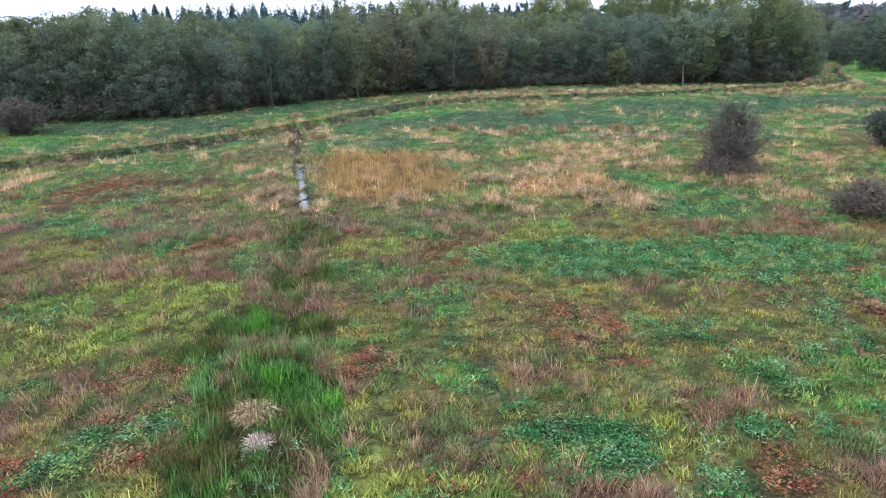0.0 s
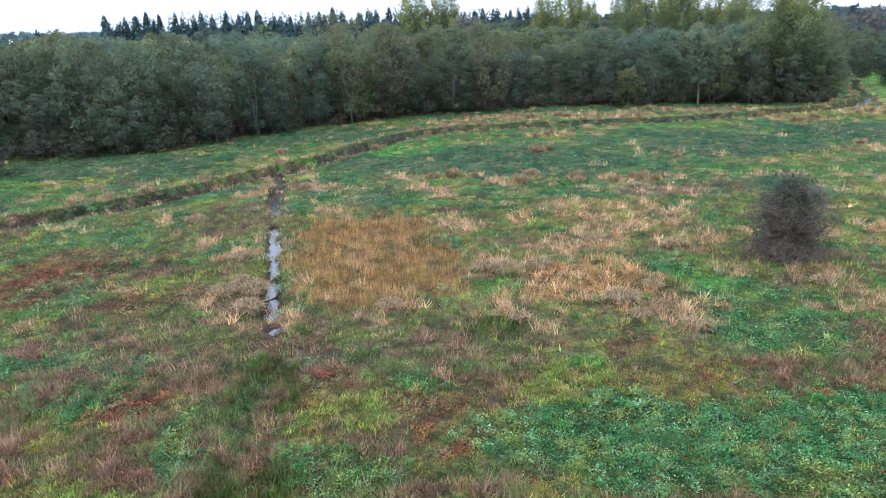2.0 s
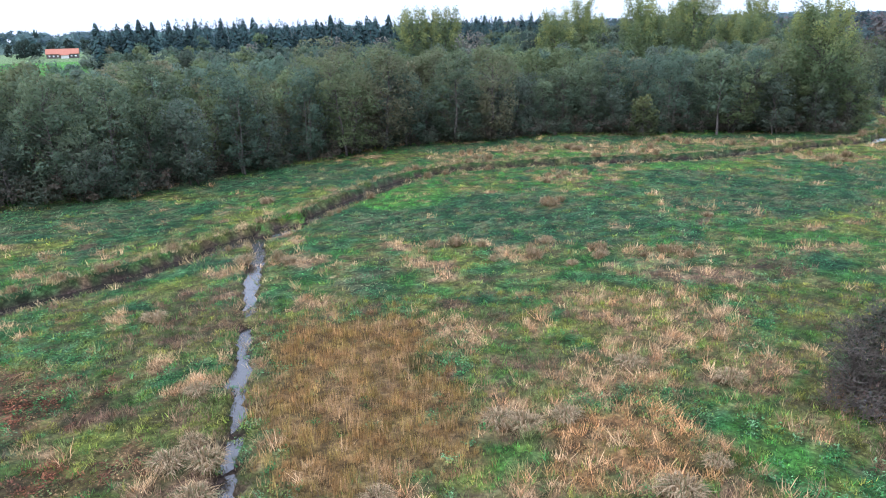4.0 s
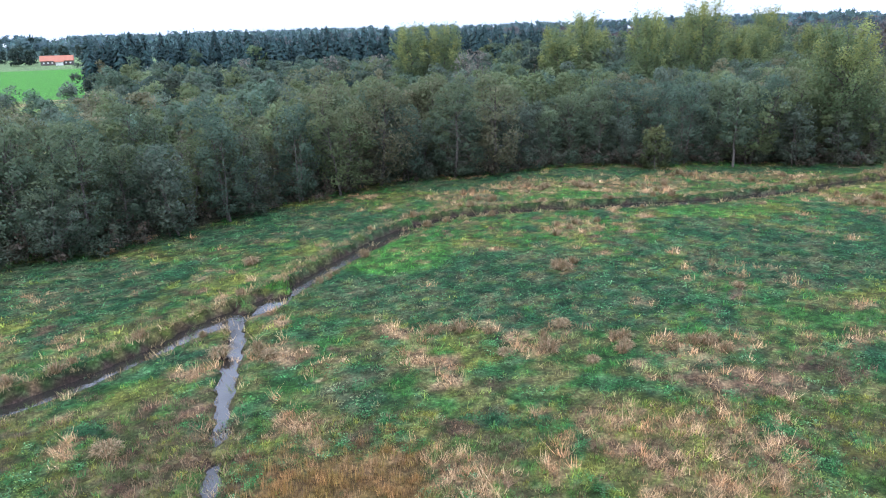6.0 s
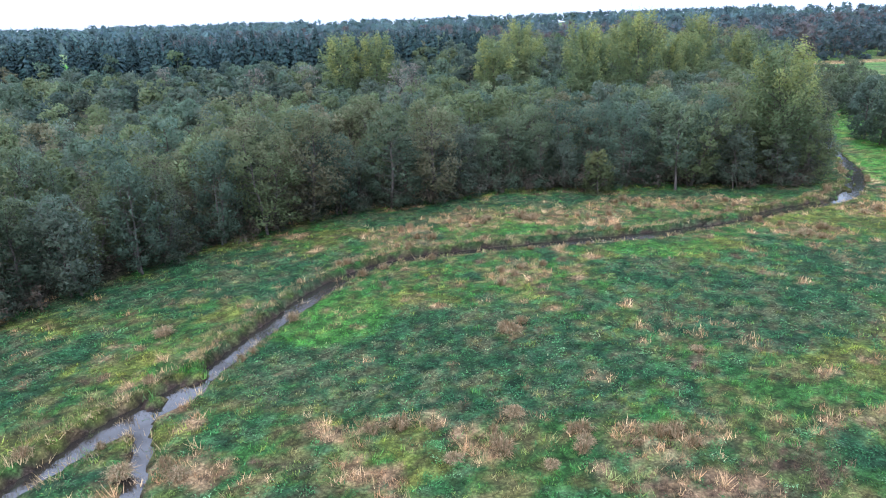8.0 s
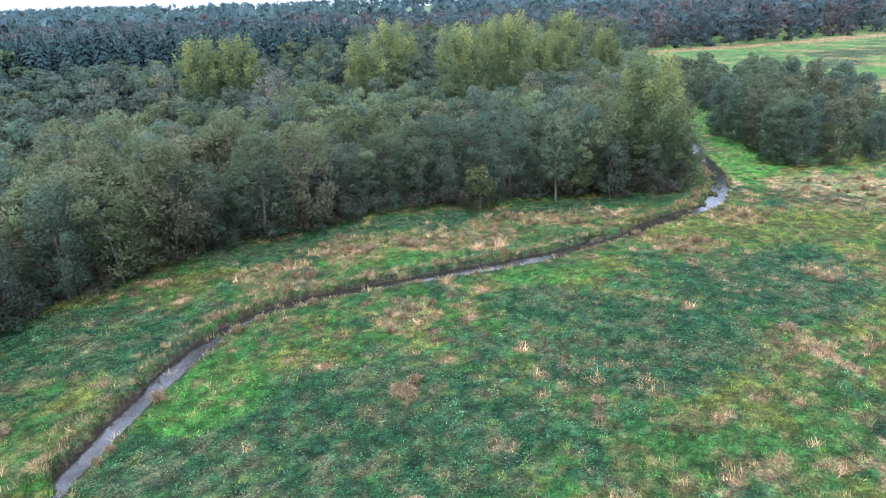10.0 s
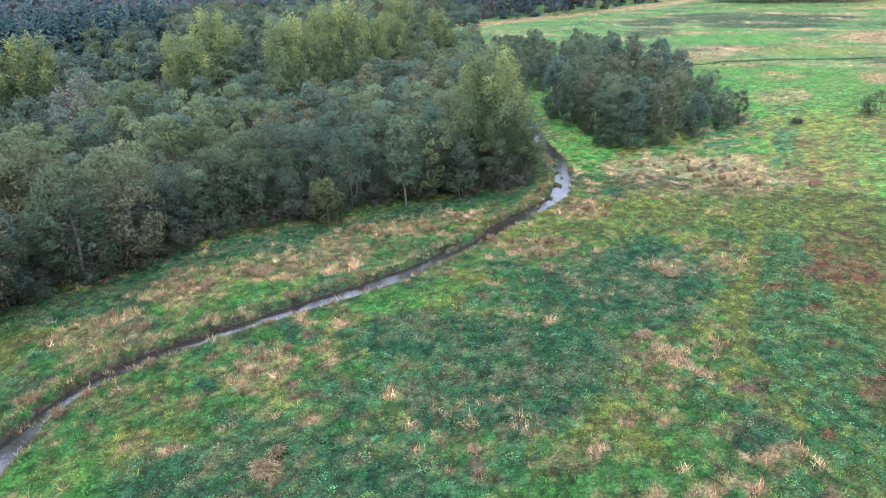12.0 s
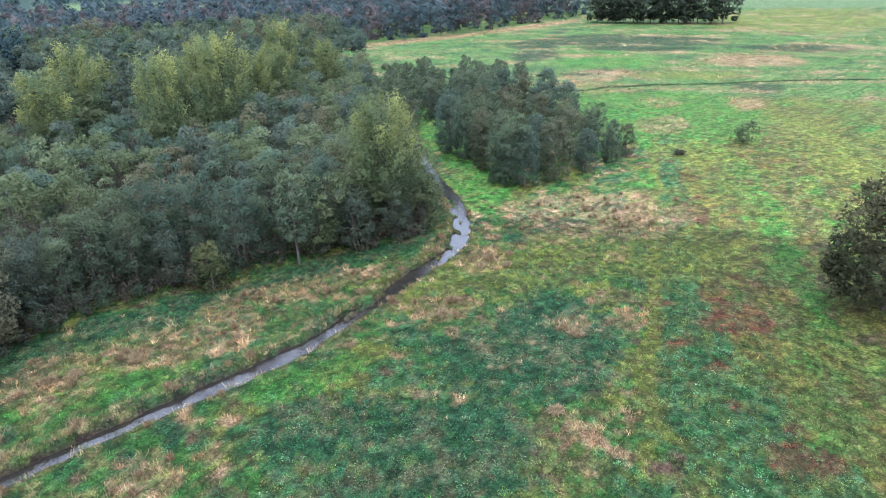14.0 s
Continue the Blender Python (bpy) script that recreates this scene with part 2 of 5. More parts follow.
# ---- mesh helpers ----
def arrays_mesh(name, verts, faces, materials, colours=None, face_mat=None, smooth_faces=False, normals=None):
    """A mesh from arrays: verts (n, 3); faces (m, 3) or (m, 4); one colour a vertex."""
    me = bpy.data.meshes.new(name)
    verts, faces = np.asarray(verts, np.float32), np.asarray(faces, np.int32)
    k = faces.shape[1]
    me.vertices.add(len(verts))
    me.vertices.foreach_set("co", verts.ravel())
    me.loops.add(faces.size)
    me.loops.foreach_set("vertex_index", faces.ravel())
    me.polygons.add(len(faces))
    me.polygons.foreach_set("loop_start", np.arange(0, faces.size, k, dtype=np.int32))
    for m in materials:
        me.materials.append(m)
    if face_mat is not None:
        me.polygons.foreach_set("material_index", np.asarray(face_mat, np.int32))
    me.polygons.foreach_set("use_smooth", np.full(len(faces), smooth_faces))
    if colours is not None:
        a = me.color_attributes.new("Col", "FLOAT_COLOR", "POINT")
        c = np.ones((len(verts), 4), np.float32)
        c[:, :colours.shape[1]] = colours
        a.data.foreach_set("color", c.ravel())
    me.update(calc_edges=True)
    if normals is not None:      # leaves shade as part of a rounded crown
        me.normals_split_custom_set_from_vertices(normals)
    return me


def thing(name, label, category, group="", kind=""):
    return tagged(new(name), label, category, group, kind)


def child(name, mesh, parent, label=""):
    ob = new(name, mesh)
    ob.parent = parent
    if label:
        ob["label"] = label
    return ob


def tube(points, radii, sides=6):
    """A tapered tube along points, as triangles."""
    p = np.asarray(points, float)
    t = np.gradient(p, axis=0)
    t /= np.linalg.norm(t, axis=1)[:, None] + 1e-9
    up = np.where(np.abs(t[:, 2:3]) > 0.9, np.array([[1.0, 0, 0]]), np.array([[0, 0, 1.0]]))
    a = np.cross(t, up)
    a /= np.linalg.norm(a, axis=1)[:, None] + 1e-9
    b = np.cross(t, a)
    ang = np.linspace(0, 2 * np.pi, sides, endpoint=False)
    v = p[:, None] + np.asarray(radii)[:, None, None] * (np.cos(ang)[None, :, None] * a[:, None] + np.sin(ang)[None, :, None] * b[:, None])
    f = []
    for i in range(len(p) - 1):
        for j in range(sides):
            q, w = i * sides + j, i * sides + (j + 1) % sides
            f += [(q, w, w + sides), (q, w + sides, q + sides)]
    return v.reshape(-1, 3), np.array(f)


def joined(pieces):
    vs, fs, base = [], [], 0
    for v, f in pieces:
        vs.append(v)
        fs.append(np.asarray(f) + base)
        base += len(v)
    return np.vstack(vs), np.vstack(fs)


def leaf_cards(centres, size, r, outward, flat=0.35, long=2.0, soft_n=0.9):
    """A small pointed leaf clump at each centre, turned at random, and its corners' normals, which lean to the crown's outside."""
    n = len(centres)
    nrm = r.normal(size=(n, 3))
    nrm[:, 2] = np.abs(nrm[:, 2]) + flat
    nrm /= np.linalg.norm(nrm, axis=1)[:, None]
    a = np.cross(nrm, r.normal(size=(n, 3)))
    a /= np.linalg.norm(a, axis=1)[:, None] + 1e-9
    b = np.cross(nrm, a)
    s = (size * r.uniform(0.6, 1.4, n))[:, None]
    c = np.asarray(centres)
    v = np.stack([c - a * s * 0.5 * long - b * s * 0.15, c - b * s * 0.38 + a * s * 0.35 - nrm * s * 0.2, c + a * s * 0.65 + b * s * 0.38], 1).reshape(-1, 3)
    v = v.reshape(-1, 3, 3)
    face = np.cross(v[:, 1] - v[:, 0], v[:, 2] - v[:, 0])
    face /= np.linalg.norm(face, axis=1)[:, None] + 1e-9
    back = (face * outward).sum(1) < 0
    v[back] = v[back][:, ::-1]
    face[back] *= -1
    nv = outward * soft_n + face * (1 - soft_n)
    nv /= np.linalg.norm(nv, axis=1)[:, None] + 1e-9
    return v.reshape(-1, 3), np.arange(n * 3).reshape(-1, 3), np.repeat(nv, 3, axis=0)


def tinted(base, n, r, spread=0.11, hue=0.09):
    """A colour for each of n leaves round a base colour."""
    c = np.asarray(base)[None] * r.uniform(1 - spread, 1 + spread, (n, 1))
    c = c * (1 + r.uniform(-hue, hue, (n, 3)) * np.array([1.2, 0.5, 0.8]))
    return np.clip(c, 0.004, 1)


# ---- trees ----
def broadleaf(seed, tall, wide, low, leaves, size, colour, colour_top, clusters=34, stems=1, bare=0.0, limb=0.05, shape=0.42):
    """The trunk and crown of a broad-leaved tree, as arrays: a stem or several, limbs out to clumps of leaves."""
    r = np.random.default_rng(seed)
    wood, cents = [], []
    for s in range(stems):
        lean = r.normal(size=2) * (0.05 if stems == 1 else 0.13)
        hgt = tall * (1 if s == 0 else r.uniform(0.7, 0.95))
        zs = np.linspace(0, hgt * 0.93, 7)
        sway = np.cumsum(r.normal(size=(7, 2)) * 0.12, axis=0)
        sway[0] = 0
        base = r.normal(size=2) * (0.0 if stems == 1 else 0.35)
        axis = np.column_stack([base[0] + lean[0] * zs + sway[:, 0], base[1] + lean[1] * zs + sway[:, 1], zs])
        axis[0, 2] = -0.3
        rad = np.linspace(0.017 * tall, 0.02, 7) * (1 if stems == 1 else 0.75)
        wood.append(tube(axis, rad, 6))
        for k in range(clusters // stems):
            u = low + (1 - low) * (k + r.uniform(0, 1)) / (clusters // stems)
            v = (u - low) / (1 - low)
            env = wide * np.sqrt(max(0.02, 1 - ((v - shape) / (1.04 - shape if v > shape else shape + 0.25)) ** 2)) + 0.15
            d = env * np.sqrt(r.uniform(0.1, 1.0))
            ang = r.uniform(0, 2 * np.pi)
            foot = np.array([np.interp(u * hgt * 0.8, zs, axis[:, i]) for i in range(3)])
            tip = np.array([np.interp(u * hgt, zs, axis[:, 0]) + d * np.cos(ang), np.interp(u * hgt, zs, axis[:, 1]) + d * np.sin(ang), u * hgt])
            mid = (foot + tip) / 2 + r.normal(size=3) * 0.25 - np.array([0, 0, 0.15])
            wood.append(tube([foot, mid, tip], [limb, limb * 0.6, 0.015], 3))
            cents.append(tip)
    cents = np.array(cents)
    pick = r.integers(0, len(cents), leaves)
    off = r.normal(size=(leaves, 3))
    off /= np.linalg.norm(off, axis=1)[:, None]
    rad = (0.2 * wide + 0.3) * (40 / clusters) ** 0.3 * r.uniform(0.6, 1.35, len(cents))[pick] * r.uniform(0.25, 1, leaves) ** 0.5
    c = cents[pick] + off * rad[:, None] * np.array([1.1, 1.1, 0.8])
    spread = r.uniform(0, 1, leaves) < 0.22          # leaves between the clumps, over the crown's whole face
    vv, aa = r.uniform(0, 1, leaves), r.uniform(0, 2 * np.pi, leaves)
    er = wide * np.sqrt(np.clip(1 - ((vv - shape) / np.where(vv > shape, 1.04 - shape, shape + 0.25)) ** 2, 0.01, 1))
    er = er * r.uniform(0.55, 1.0, leaves) ** 0.5 * (0.8 + 0.4 * value_noise(aa * 2 + seed, vv * 5, 0.8, seed))
    c[spread] = np.column_stack([er * np.cos(aa), er * np.sin(aa), tall * (low + (1 - low) * vv)])[spread]
    keep = r.uniform(0, 1, leaves) > bare * (0.5 + r.uniform(0, 1, len(cents))[pick])
    c, pick, off = c[keep], pick[keep], off[keep]
    outward = (c - np.array([0, 0, tall * 0.42])) / np.array([wide, wide, tall * 0.55]) + off * 0.6 + np.array([0, 0, 0.4])
    outward /= np.linalg.norm(outward, axis=1)[:, None] + 1e-9
    v, f, nv = leaf_cards(c, size, r, outward)
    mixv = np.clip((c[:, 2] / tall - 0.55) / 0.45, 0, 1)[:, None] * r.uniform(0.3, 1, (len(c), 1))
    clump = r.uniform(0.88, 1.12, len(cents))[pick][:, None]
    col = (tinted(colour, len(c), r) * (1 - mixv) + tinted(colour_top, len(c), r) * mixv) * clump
    return joined(wood), (v, f, np.repeat(col, 3, axis=0), nv)


def tree_thing(name, label, category, seed, bark_mat, crown_label="", **kw):
    (wv, wf), (cv, cf, cc, nv) = broadleaf(seed, **kw)
    top = thing(name, label, category)
    child("trunk", arrays_mesh("trunk", wv, wf, [bark_mat], smooth_faces=True), top)
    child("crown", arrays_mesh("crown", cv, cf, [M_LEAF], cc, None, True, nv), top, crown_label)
    return top


def spruce_arrays(seed, tall, wide, n, colour):
    """A spruce: a thin stem and whorls of hanging boughs, denser and wider below."""
    r = np.random.default_rng(seed)
    zs = np.array([-0.3, tall * 0.5, tall])
    wood = tube(np.column_stack([zs * 0, zs * 0, zs]), [0.013 * tall, 0.008 * tall, 0.02], 5)
    u = r.uniform(0.0, 1, n) ** 0.95
    z = tall * (0.16 + 0.84 * u)
    ang = r.uniform(0, 2 * np.pi, n)
    reach = wide * (1 - u) ** 0.5 * r.uniform(0.6, 1.1, n) + 0.12
    ca, sa = np.cos(ang), np.sin(ang)
    inner = 0.35 * reach
    root = np.column_stack([ca * inner, sa * inner, z + reach * 0.1])
    tip = np.column_stack([ca * reach, sa * reach, z - reach * r.uniform(0.25, 0.7, n)])
    wdt = (reach * 0.22 + 0.1)[:, None]
    mid = root * 0.4 + tip * 0.6
    sid = np.column_stack([-sa, ca, -0.5 * np.ones(n)])
    v = np.stack([root, mid + sid * wdt, tip, mid - sid * wdt * np.array([1, 1, -1])], 1).reshape(-1, 3)
    k = np.arange(n)[:, None] * 4
    f = np.hstack([k, k + 1, k + 2, k, k + 2, k + 3]).reshape(-1, 3)
    return wood, (v, f, np.repeat(tinted(colour, n, r, 0.3), 4, axis=0))


# ---- zones of the meadow: (x, y, half width, half depth, turn) of each patch ----
HERB = [(10, 28, 8.4, 2.7, -4), (-8, 15, 1.2, 1.1, -3), (-9, 13, 0.8, 0.8, -2), (3, 14, 1.6, 0.8, -3), (7, 14, 0.8, 0.4, -1),
        (1, 13, 1.1, 0.6, -1), (14, 37, 2.9, 3.0, -2), (-24, 52, 4.3, 3.9, -4), (53, 71, 4.0, 4.4, -41),
        (-8, 30, 1.1, 2.6, -6)]
LUSH = [(-5.3, 19, 1.6, 2.5, -3), (-4, 15, 0.4, 0.7, 2)]
RUSH = [(-7.3, 20.5, 0.6, 1.8, -3), (-6, 13, 0.7, 1.1, -2), (2, 37, 0.8, 1.0, 1), (-1.6, 51.6, 0.5, 1.3, -5), (11, 42, 2.3, 0.4, -3)]
TAN = [(7, 46, 3.1, 4.5, -3), (10, 42, 2.8, 3.3, -4), (3, 39, 1.4, 2.1, -3), (15, 51, 2.2, 3.2, -5), (9, 59, 2.7, 2.2, -5),
       (13, 57, 4.4, 4.1, -5), (2, 47, 2.3, 2.5, -4), (20, 43, 1.0, 2.3, -1), (11, 37, 1.1, 0.8, -4), (10, 52, 1.3, 2.0, -3),
       (1, 55, 1.8, 2.2, -6)]
TAN_MID = [(14, 100, 3.0, 3.2, -7), (11, 87, 1.0, 1.8, -10), (1, 73, 2.3, 1.1, -8), (6, 71, 1.8, 1.5, -8), (-13.5, 70.3, 1.8, 1.6, 10),
           (-16.9, 70.8, 0.6, 4.2, 11), (18, 69, 3.6, 1.8, -6), (12, 70, 0.5, 0.8, -2), (2, 116, 4.4, 4.6, -8), (12, 123, 3.9, 4.6, -11),
           (26, 122, 7.7, 3.9, -10), (40, 126, 10.3, 3.0, -11)]
TAN_FAR = [(255, 390, 60, 9, -2), (350, 392, 60, 9, 5), (292, 199, 18.6, 18, -54), (358, 190, 14, 9, -56), (184, 170, 5.0, 7.4, -42), (199, 151, 3.8, 9.3, -53), (156, 151, 5.0, 8.0, -45), (222, 222, 13, 8, -51), (205, 214, 10, 4, -20),
           (92, 119, 12.9, 10.2, -44), (52, 109, 4.1, 3.1, -41), (20, 123, 2.6, 2.0, -45),
           (161, 152, 4.9, 8.5, -50), (60, 96, 2.5, 1.8, -44),
           (66, 117, 3.2, 3.5, -42), (94, 113, 4.5, 3.7, -42)]
ORANGE = [(7.6, 44.6, 2.6, 2.2, -3), (9.8, 42.4, 1.6, 1.5, -3), (5.2, 41.6, 1.2, 1.0, 0)]
REED = [(-4.9, 49.6, 4.5, 8.2, 11)]
BROWN = [(-13.5, 36, 3.2, 3.6, 0), (344, 200, 22, 13, -55), (226, 225, 10, 8, -51), (-4, 37, 3.7, 3.0, -3), (2, 13, 1.9, 0.6, -1), (-3, 13, 0.4, 0.7, -3), (-2, 36, 5.6, 3.0, -6), (24, 65, 2.6, 2.4, -5), (19, 64.5, 5, 1.3, -4),
         (-10.3, 38.5, 0.9, 3.4, 8), (-12.2, 44.5, 0.9, 4.0, 10), (-7.0, 41, 0.5, 4.0, 8), (-9.3, 33.5, 1.0, 2.4, 4), (-15.5, 60, 2.2, 4.5, 0)]
RED = [(-15.5, 41.5, 1.8, 1.8, 0), (-12, 31, 1.4, 1.6, 0), (75, 84, 4.4, 2.9, -39), (57, 68, 2.7, 2.4, -40), (103, 108, 3.5, 4.0, -41), (-23, 46, 3.3, 4.9, -6), (-22, 48, 1.9, 2.7, -3), (-14, 43, 1.1, 1.2, -3), (-18, 48, 0.5, 1.7, -3), (77, 86, 2.0, 3.0, -40),
       (-7, 14, 0.6, 0.8, -4), (-7, 23, 0.8, 1.6, -5), (96, 114, 3.6, 4.1, -44)]
BRIGHT = [(256, 248, 20.6, 30.0, -52), (177, 159, 19.6, 33.8, -47), (2, 42, 2.3, 1.4, -4), (13, 43, 2.8, 2.5, -3), (-5, 94, 4.8, 4.4, -10), (-5, 91, 4.8, 4.4, -9), (16, 118, 8.9, 2.6, -10),
          (5, 34, 1.2, 0.8, -1), (90, 144, 5.4, 14.8, -45), (32, 106, 5.8, 2.7, -8),
          (-45, 72, 4.0, 5.5, -9), (17, 117, 5.3, 2.2, -42), (103, 165, 4, 20, -35)]
NETTLE = [(-40, 84, 14, 6, -5), (-20, 104, 14, 5, 20), (12, 129, 10, 3.5, 10), (39, 87, 4.0, 4.9, -39), (51, 94, 8.8, 7.0, -41), (6, 82, 14.2, 9.6, -7), (0, 83, 11.9, 7.5, -7), (32, 87, 8.8, 7.1, -7), (31, 96, 8.5, 4.8, -40), (58, 95, 5.5, 10.1, -42),
          (10, 82, 9.5, 7.8, -5), (-37, 89, 12.1, 4.0, -5), (-17, 110, 9.1, 4.6, -7), (2, 124, 8.9, 3.4, -20), (24, 131, 16, 3, -2),
          (48, 130, 14, 2.5, -4)]
SEDGE = [(325, 293, 48, 28, -57), (284, 318, 14, 22, -56), (300, 262, 26, 9, -57), (196, 191, 6.9, 3.5, -48), (226, 162, 7.0, 10, -46), (344, 204, 22, 9, -55), (215, 227, 9, 4, -51),
         (250, 285, 10, 20, -56)]
OCHRE = [(70, 74, 5.5, 6.9, -40), (63, 68, 2.9, 3.7, -39), (168, 125, 3.1, 19.2, -46), (120, 110, 2.8, 14.8, -46), (8, 18, 5.7, 3.6, -3)]
YELLOW = [(85, 105, 14, 10, -42), (66, 112, 10, 6, -42), (163, 113, 6.7, 34.2, -47), (486, 272, 49.6, 81.4, -65), (239, 195, 19.7, 9, -52), (138, 132, 7.2, 6.4, -44), (140, 128, 12.0, 5.0, 30), (-11, 23, 4.2, 3.6, -4)]

# kinds of growth: colours, height, blade width, lean, blades in a tuft, 1 for broad leaves
KINDS = {
    "mown": ([(0.155, 0.145, 0.048), (0.115, 0.138, 0.045), (0.175, 0.108, 0.068), (0.2, 0.175, 0.062), (0.07, 0.125, 0.048), (0.13, 0.092, 0.06)], 0.13, 0.032, 1.3, 9, 0),
    "wild": ([(0.08, 0.15, 0.045), (0.14, 0.16, 0.05), (0.055, 0.13, 0.05), (0.2, 0.17, 0.085), (0.13, 0.1, 0.07), (0.18, 0.18, 0.055)], 0.2, 0.03, 1.2, 10, 0),
    "sward": ([(0.055, 0.145, 0.042), (0.085, 0.165, 0.048), (0.042, 0.125, 0.05), (0.145, 0.18, 0.058), (0.18, 0.165, 0.08)], 0.2, 0.034, 1.2, 9, 0),
    "herb": ([(0.045, 0.12, 0.045), (0.055, 0.145, 0.055), (0.11, 0.19, 0.1), (0.05, 0.1, 0.042), (0.12, 0.16, 0.055)], 0.34, 0.022, 1.1, 13, 1),
    "lush": ([(0.055, 0.14, 0.025), (0.09, 0.19, 0.05), (0.055, 0.12, 0.035), (0.1, 0.18, 0.07)], 0.4, 0.032, 0.8, 11, 0),
    "rush": ([(0.05, 0.085, 0.028), (0.075, 0.1, 0.028), (0.04, 0.07, 0.028), (0.1, 0.085, 0.04)], 0.4, 0.03, 0.6, 11, 0),
    "tan": ([(0.38, 0.265, 0.16), (0.44, 0.315, 0.2), (0.26, 0.18, 0.11), (0.38, 0.23, 0.135), (0.14, 0.16, 0.07)], 0.4, 0.024, 1.4, 14, 0),
    "orange": ([(0.4, 0.23, 0.12), (0.34, 0.2, 0.105), (0.44, 0.28, 0.16), (0.25, 0.16, 0.08)], 0.42, 0.022, 1.4, 14, 0),
    "reed": ([(0.28, 0.175, 0.09), (0.25, 0.165, 0.075), (0.22, 0.165, 0.07), (0.3, 0.2, 0.115)], 0.45, 0.022, 0.4, 13, 0),
    "brown": ([(0.165, 0.108, 0.078), (0.205, 0.138, 0.09), (0.12, 0.1, 0.062), (0.09, 0.12, 0.05)], 0.32, 0.025, 1.2, 12, 0),
    "red": ([(0.175, 0.08, 0.05), (0.14, 0.068, 0.048), (0.09, 0.11, 0.05), (0.18, 0.12, 0.07)], 0.26, 0.022, 1.1, 11, 1),
    "bright": ([(0.07, 0.19, 0.045), (0.09, 0.22, 0.055), (0.06, 0.155, 0.05), (0.14, 0.2, 0.06)], 0.16, 0.04, 1.4, 8, 0),
    "nettle": ([(0.034, 0.09, 0.044), (0.045, 0.115, 0.05), (0.046, 0.075, 0.048), (0.065, 0.14, 0.062), (0.12, 0.13, 0.075)], 0.45, 0.026, 1.0, 10, 1),
    "sedge": ([(0.04, 0.075, 0.04), (0.055, 0.08, 0.045), (0.08, 0.085, 0.05)], 0.35, 0.04, 1.0, 9, 0),
    "ochre": ([(0.19, 0.165, 0.058), (0.18, 0.125, 0.065), (0.14, 0.15, 0.05), (0.1, 0.145, 0.05), (0.09, 0.14, 0.045)], 0.13, 0.042, 1.4, 9, 0),
    "yellow": ([(0.2, 0.205, 0.065), (0.165, 0.2, 0.055), (0.125, 0.188, 0.055), (0.155, 0.15, 0.06)], 0.18, 0.042, 1.4, 8, 0),
    "bank": ([(0.24, 0.18, 0.1), (0.13, 0.1, 0.07), (0.34, 0.26, 0.16), (0.08, 0.11, 0.04)], 0.36, 0.026, 1.6, 13, 0),
    "field": ([(0.1, 0.2, 0.06), (0.15, 0.2, 0.08), (0.08, 0.16, 0.05)], 0.15, 0.04, 1.4, 8, 0),
}
NAMES = list(KINDS)
CAP = {"orange": 0.7, "tan": 0.47, "herb": 0.62, "brown": 0.55, "red": 0.7, "nettle": 0.74, "reed": 0.9, "yellow": 0.6, "ochre": 0.5, "bright": 0.75}
LAYERS = [("yellow", YELLOW), ("ochre", OCHRE), ("nettle", NETTLE), ("bright", BRIGHT), ("herb", HERB), ("brown", BROWN), ("red", RED),
          ("tan", TAN), ("tan", TAN_MID), ("tan", TAN_FAR), ("orange", ORANGE), ("sedge", SEDGE), ("reed", REED), ("rush", RUSH), ("lush", LUSH)]


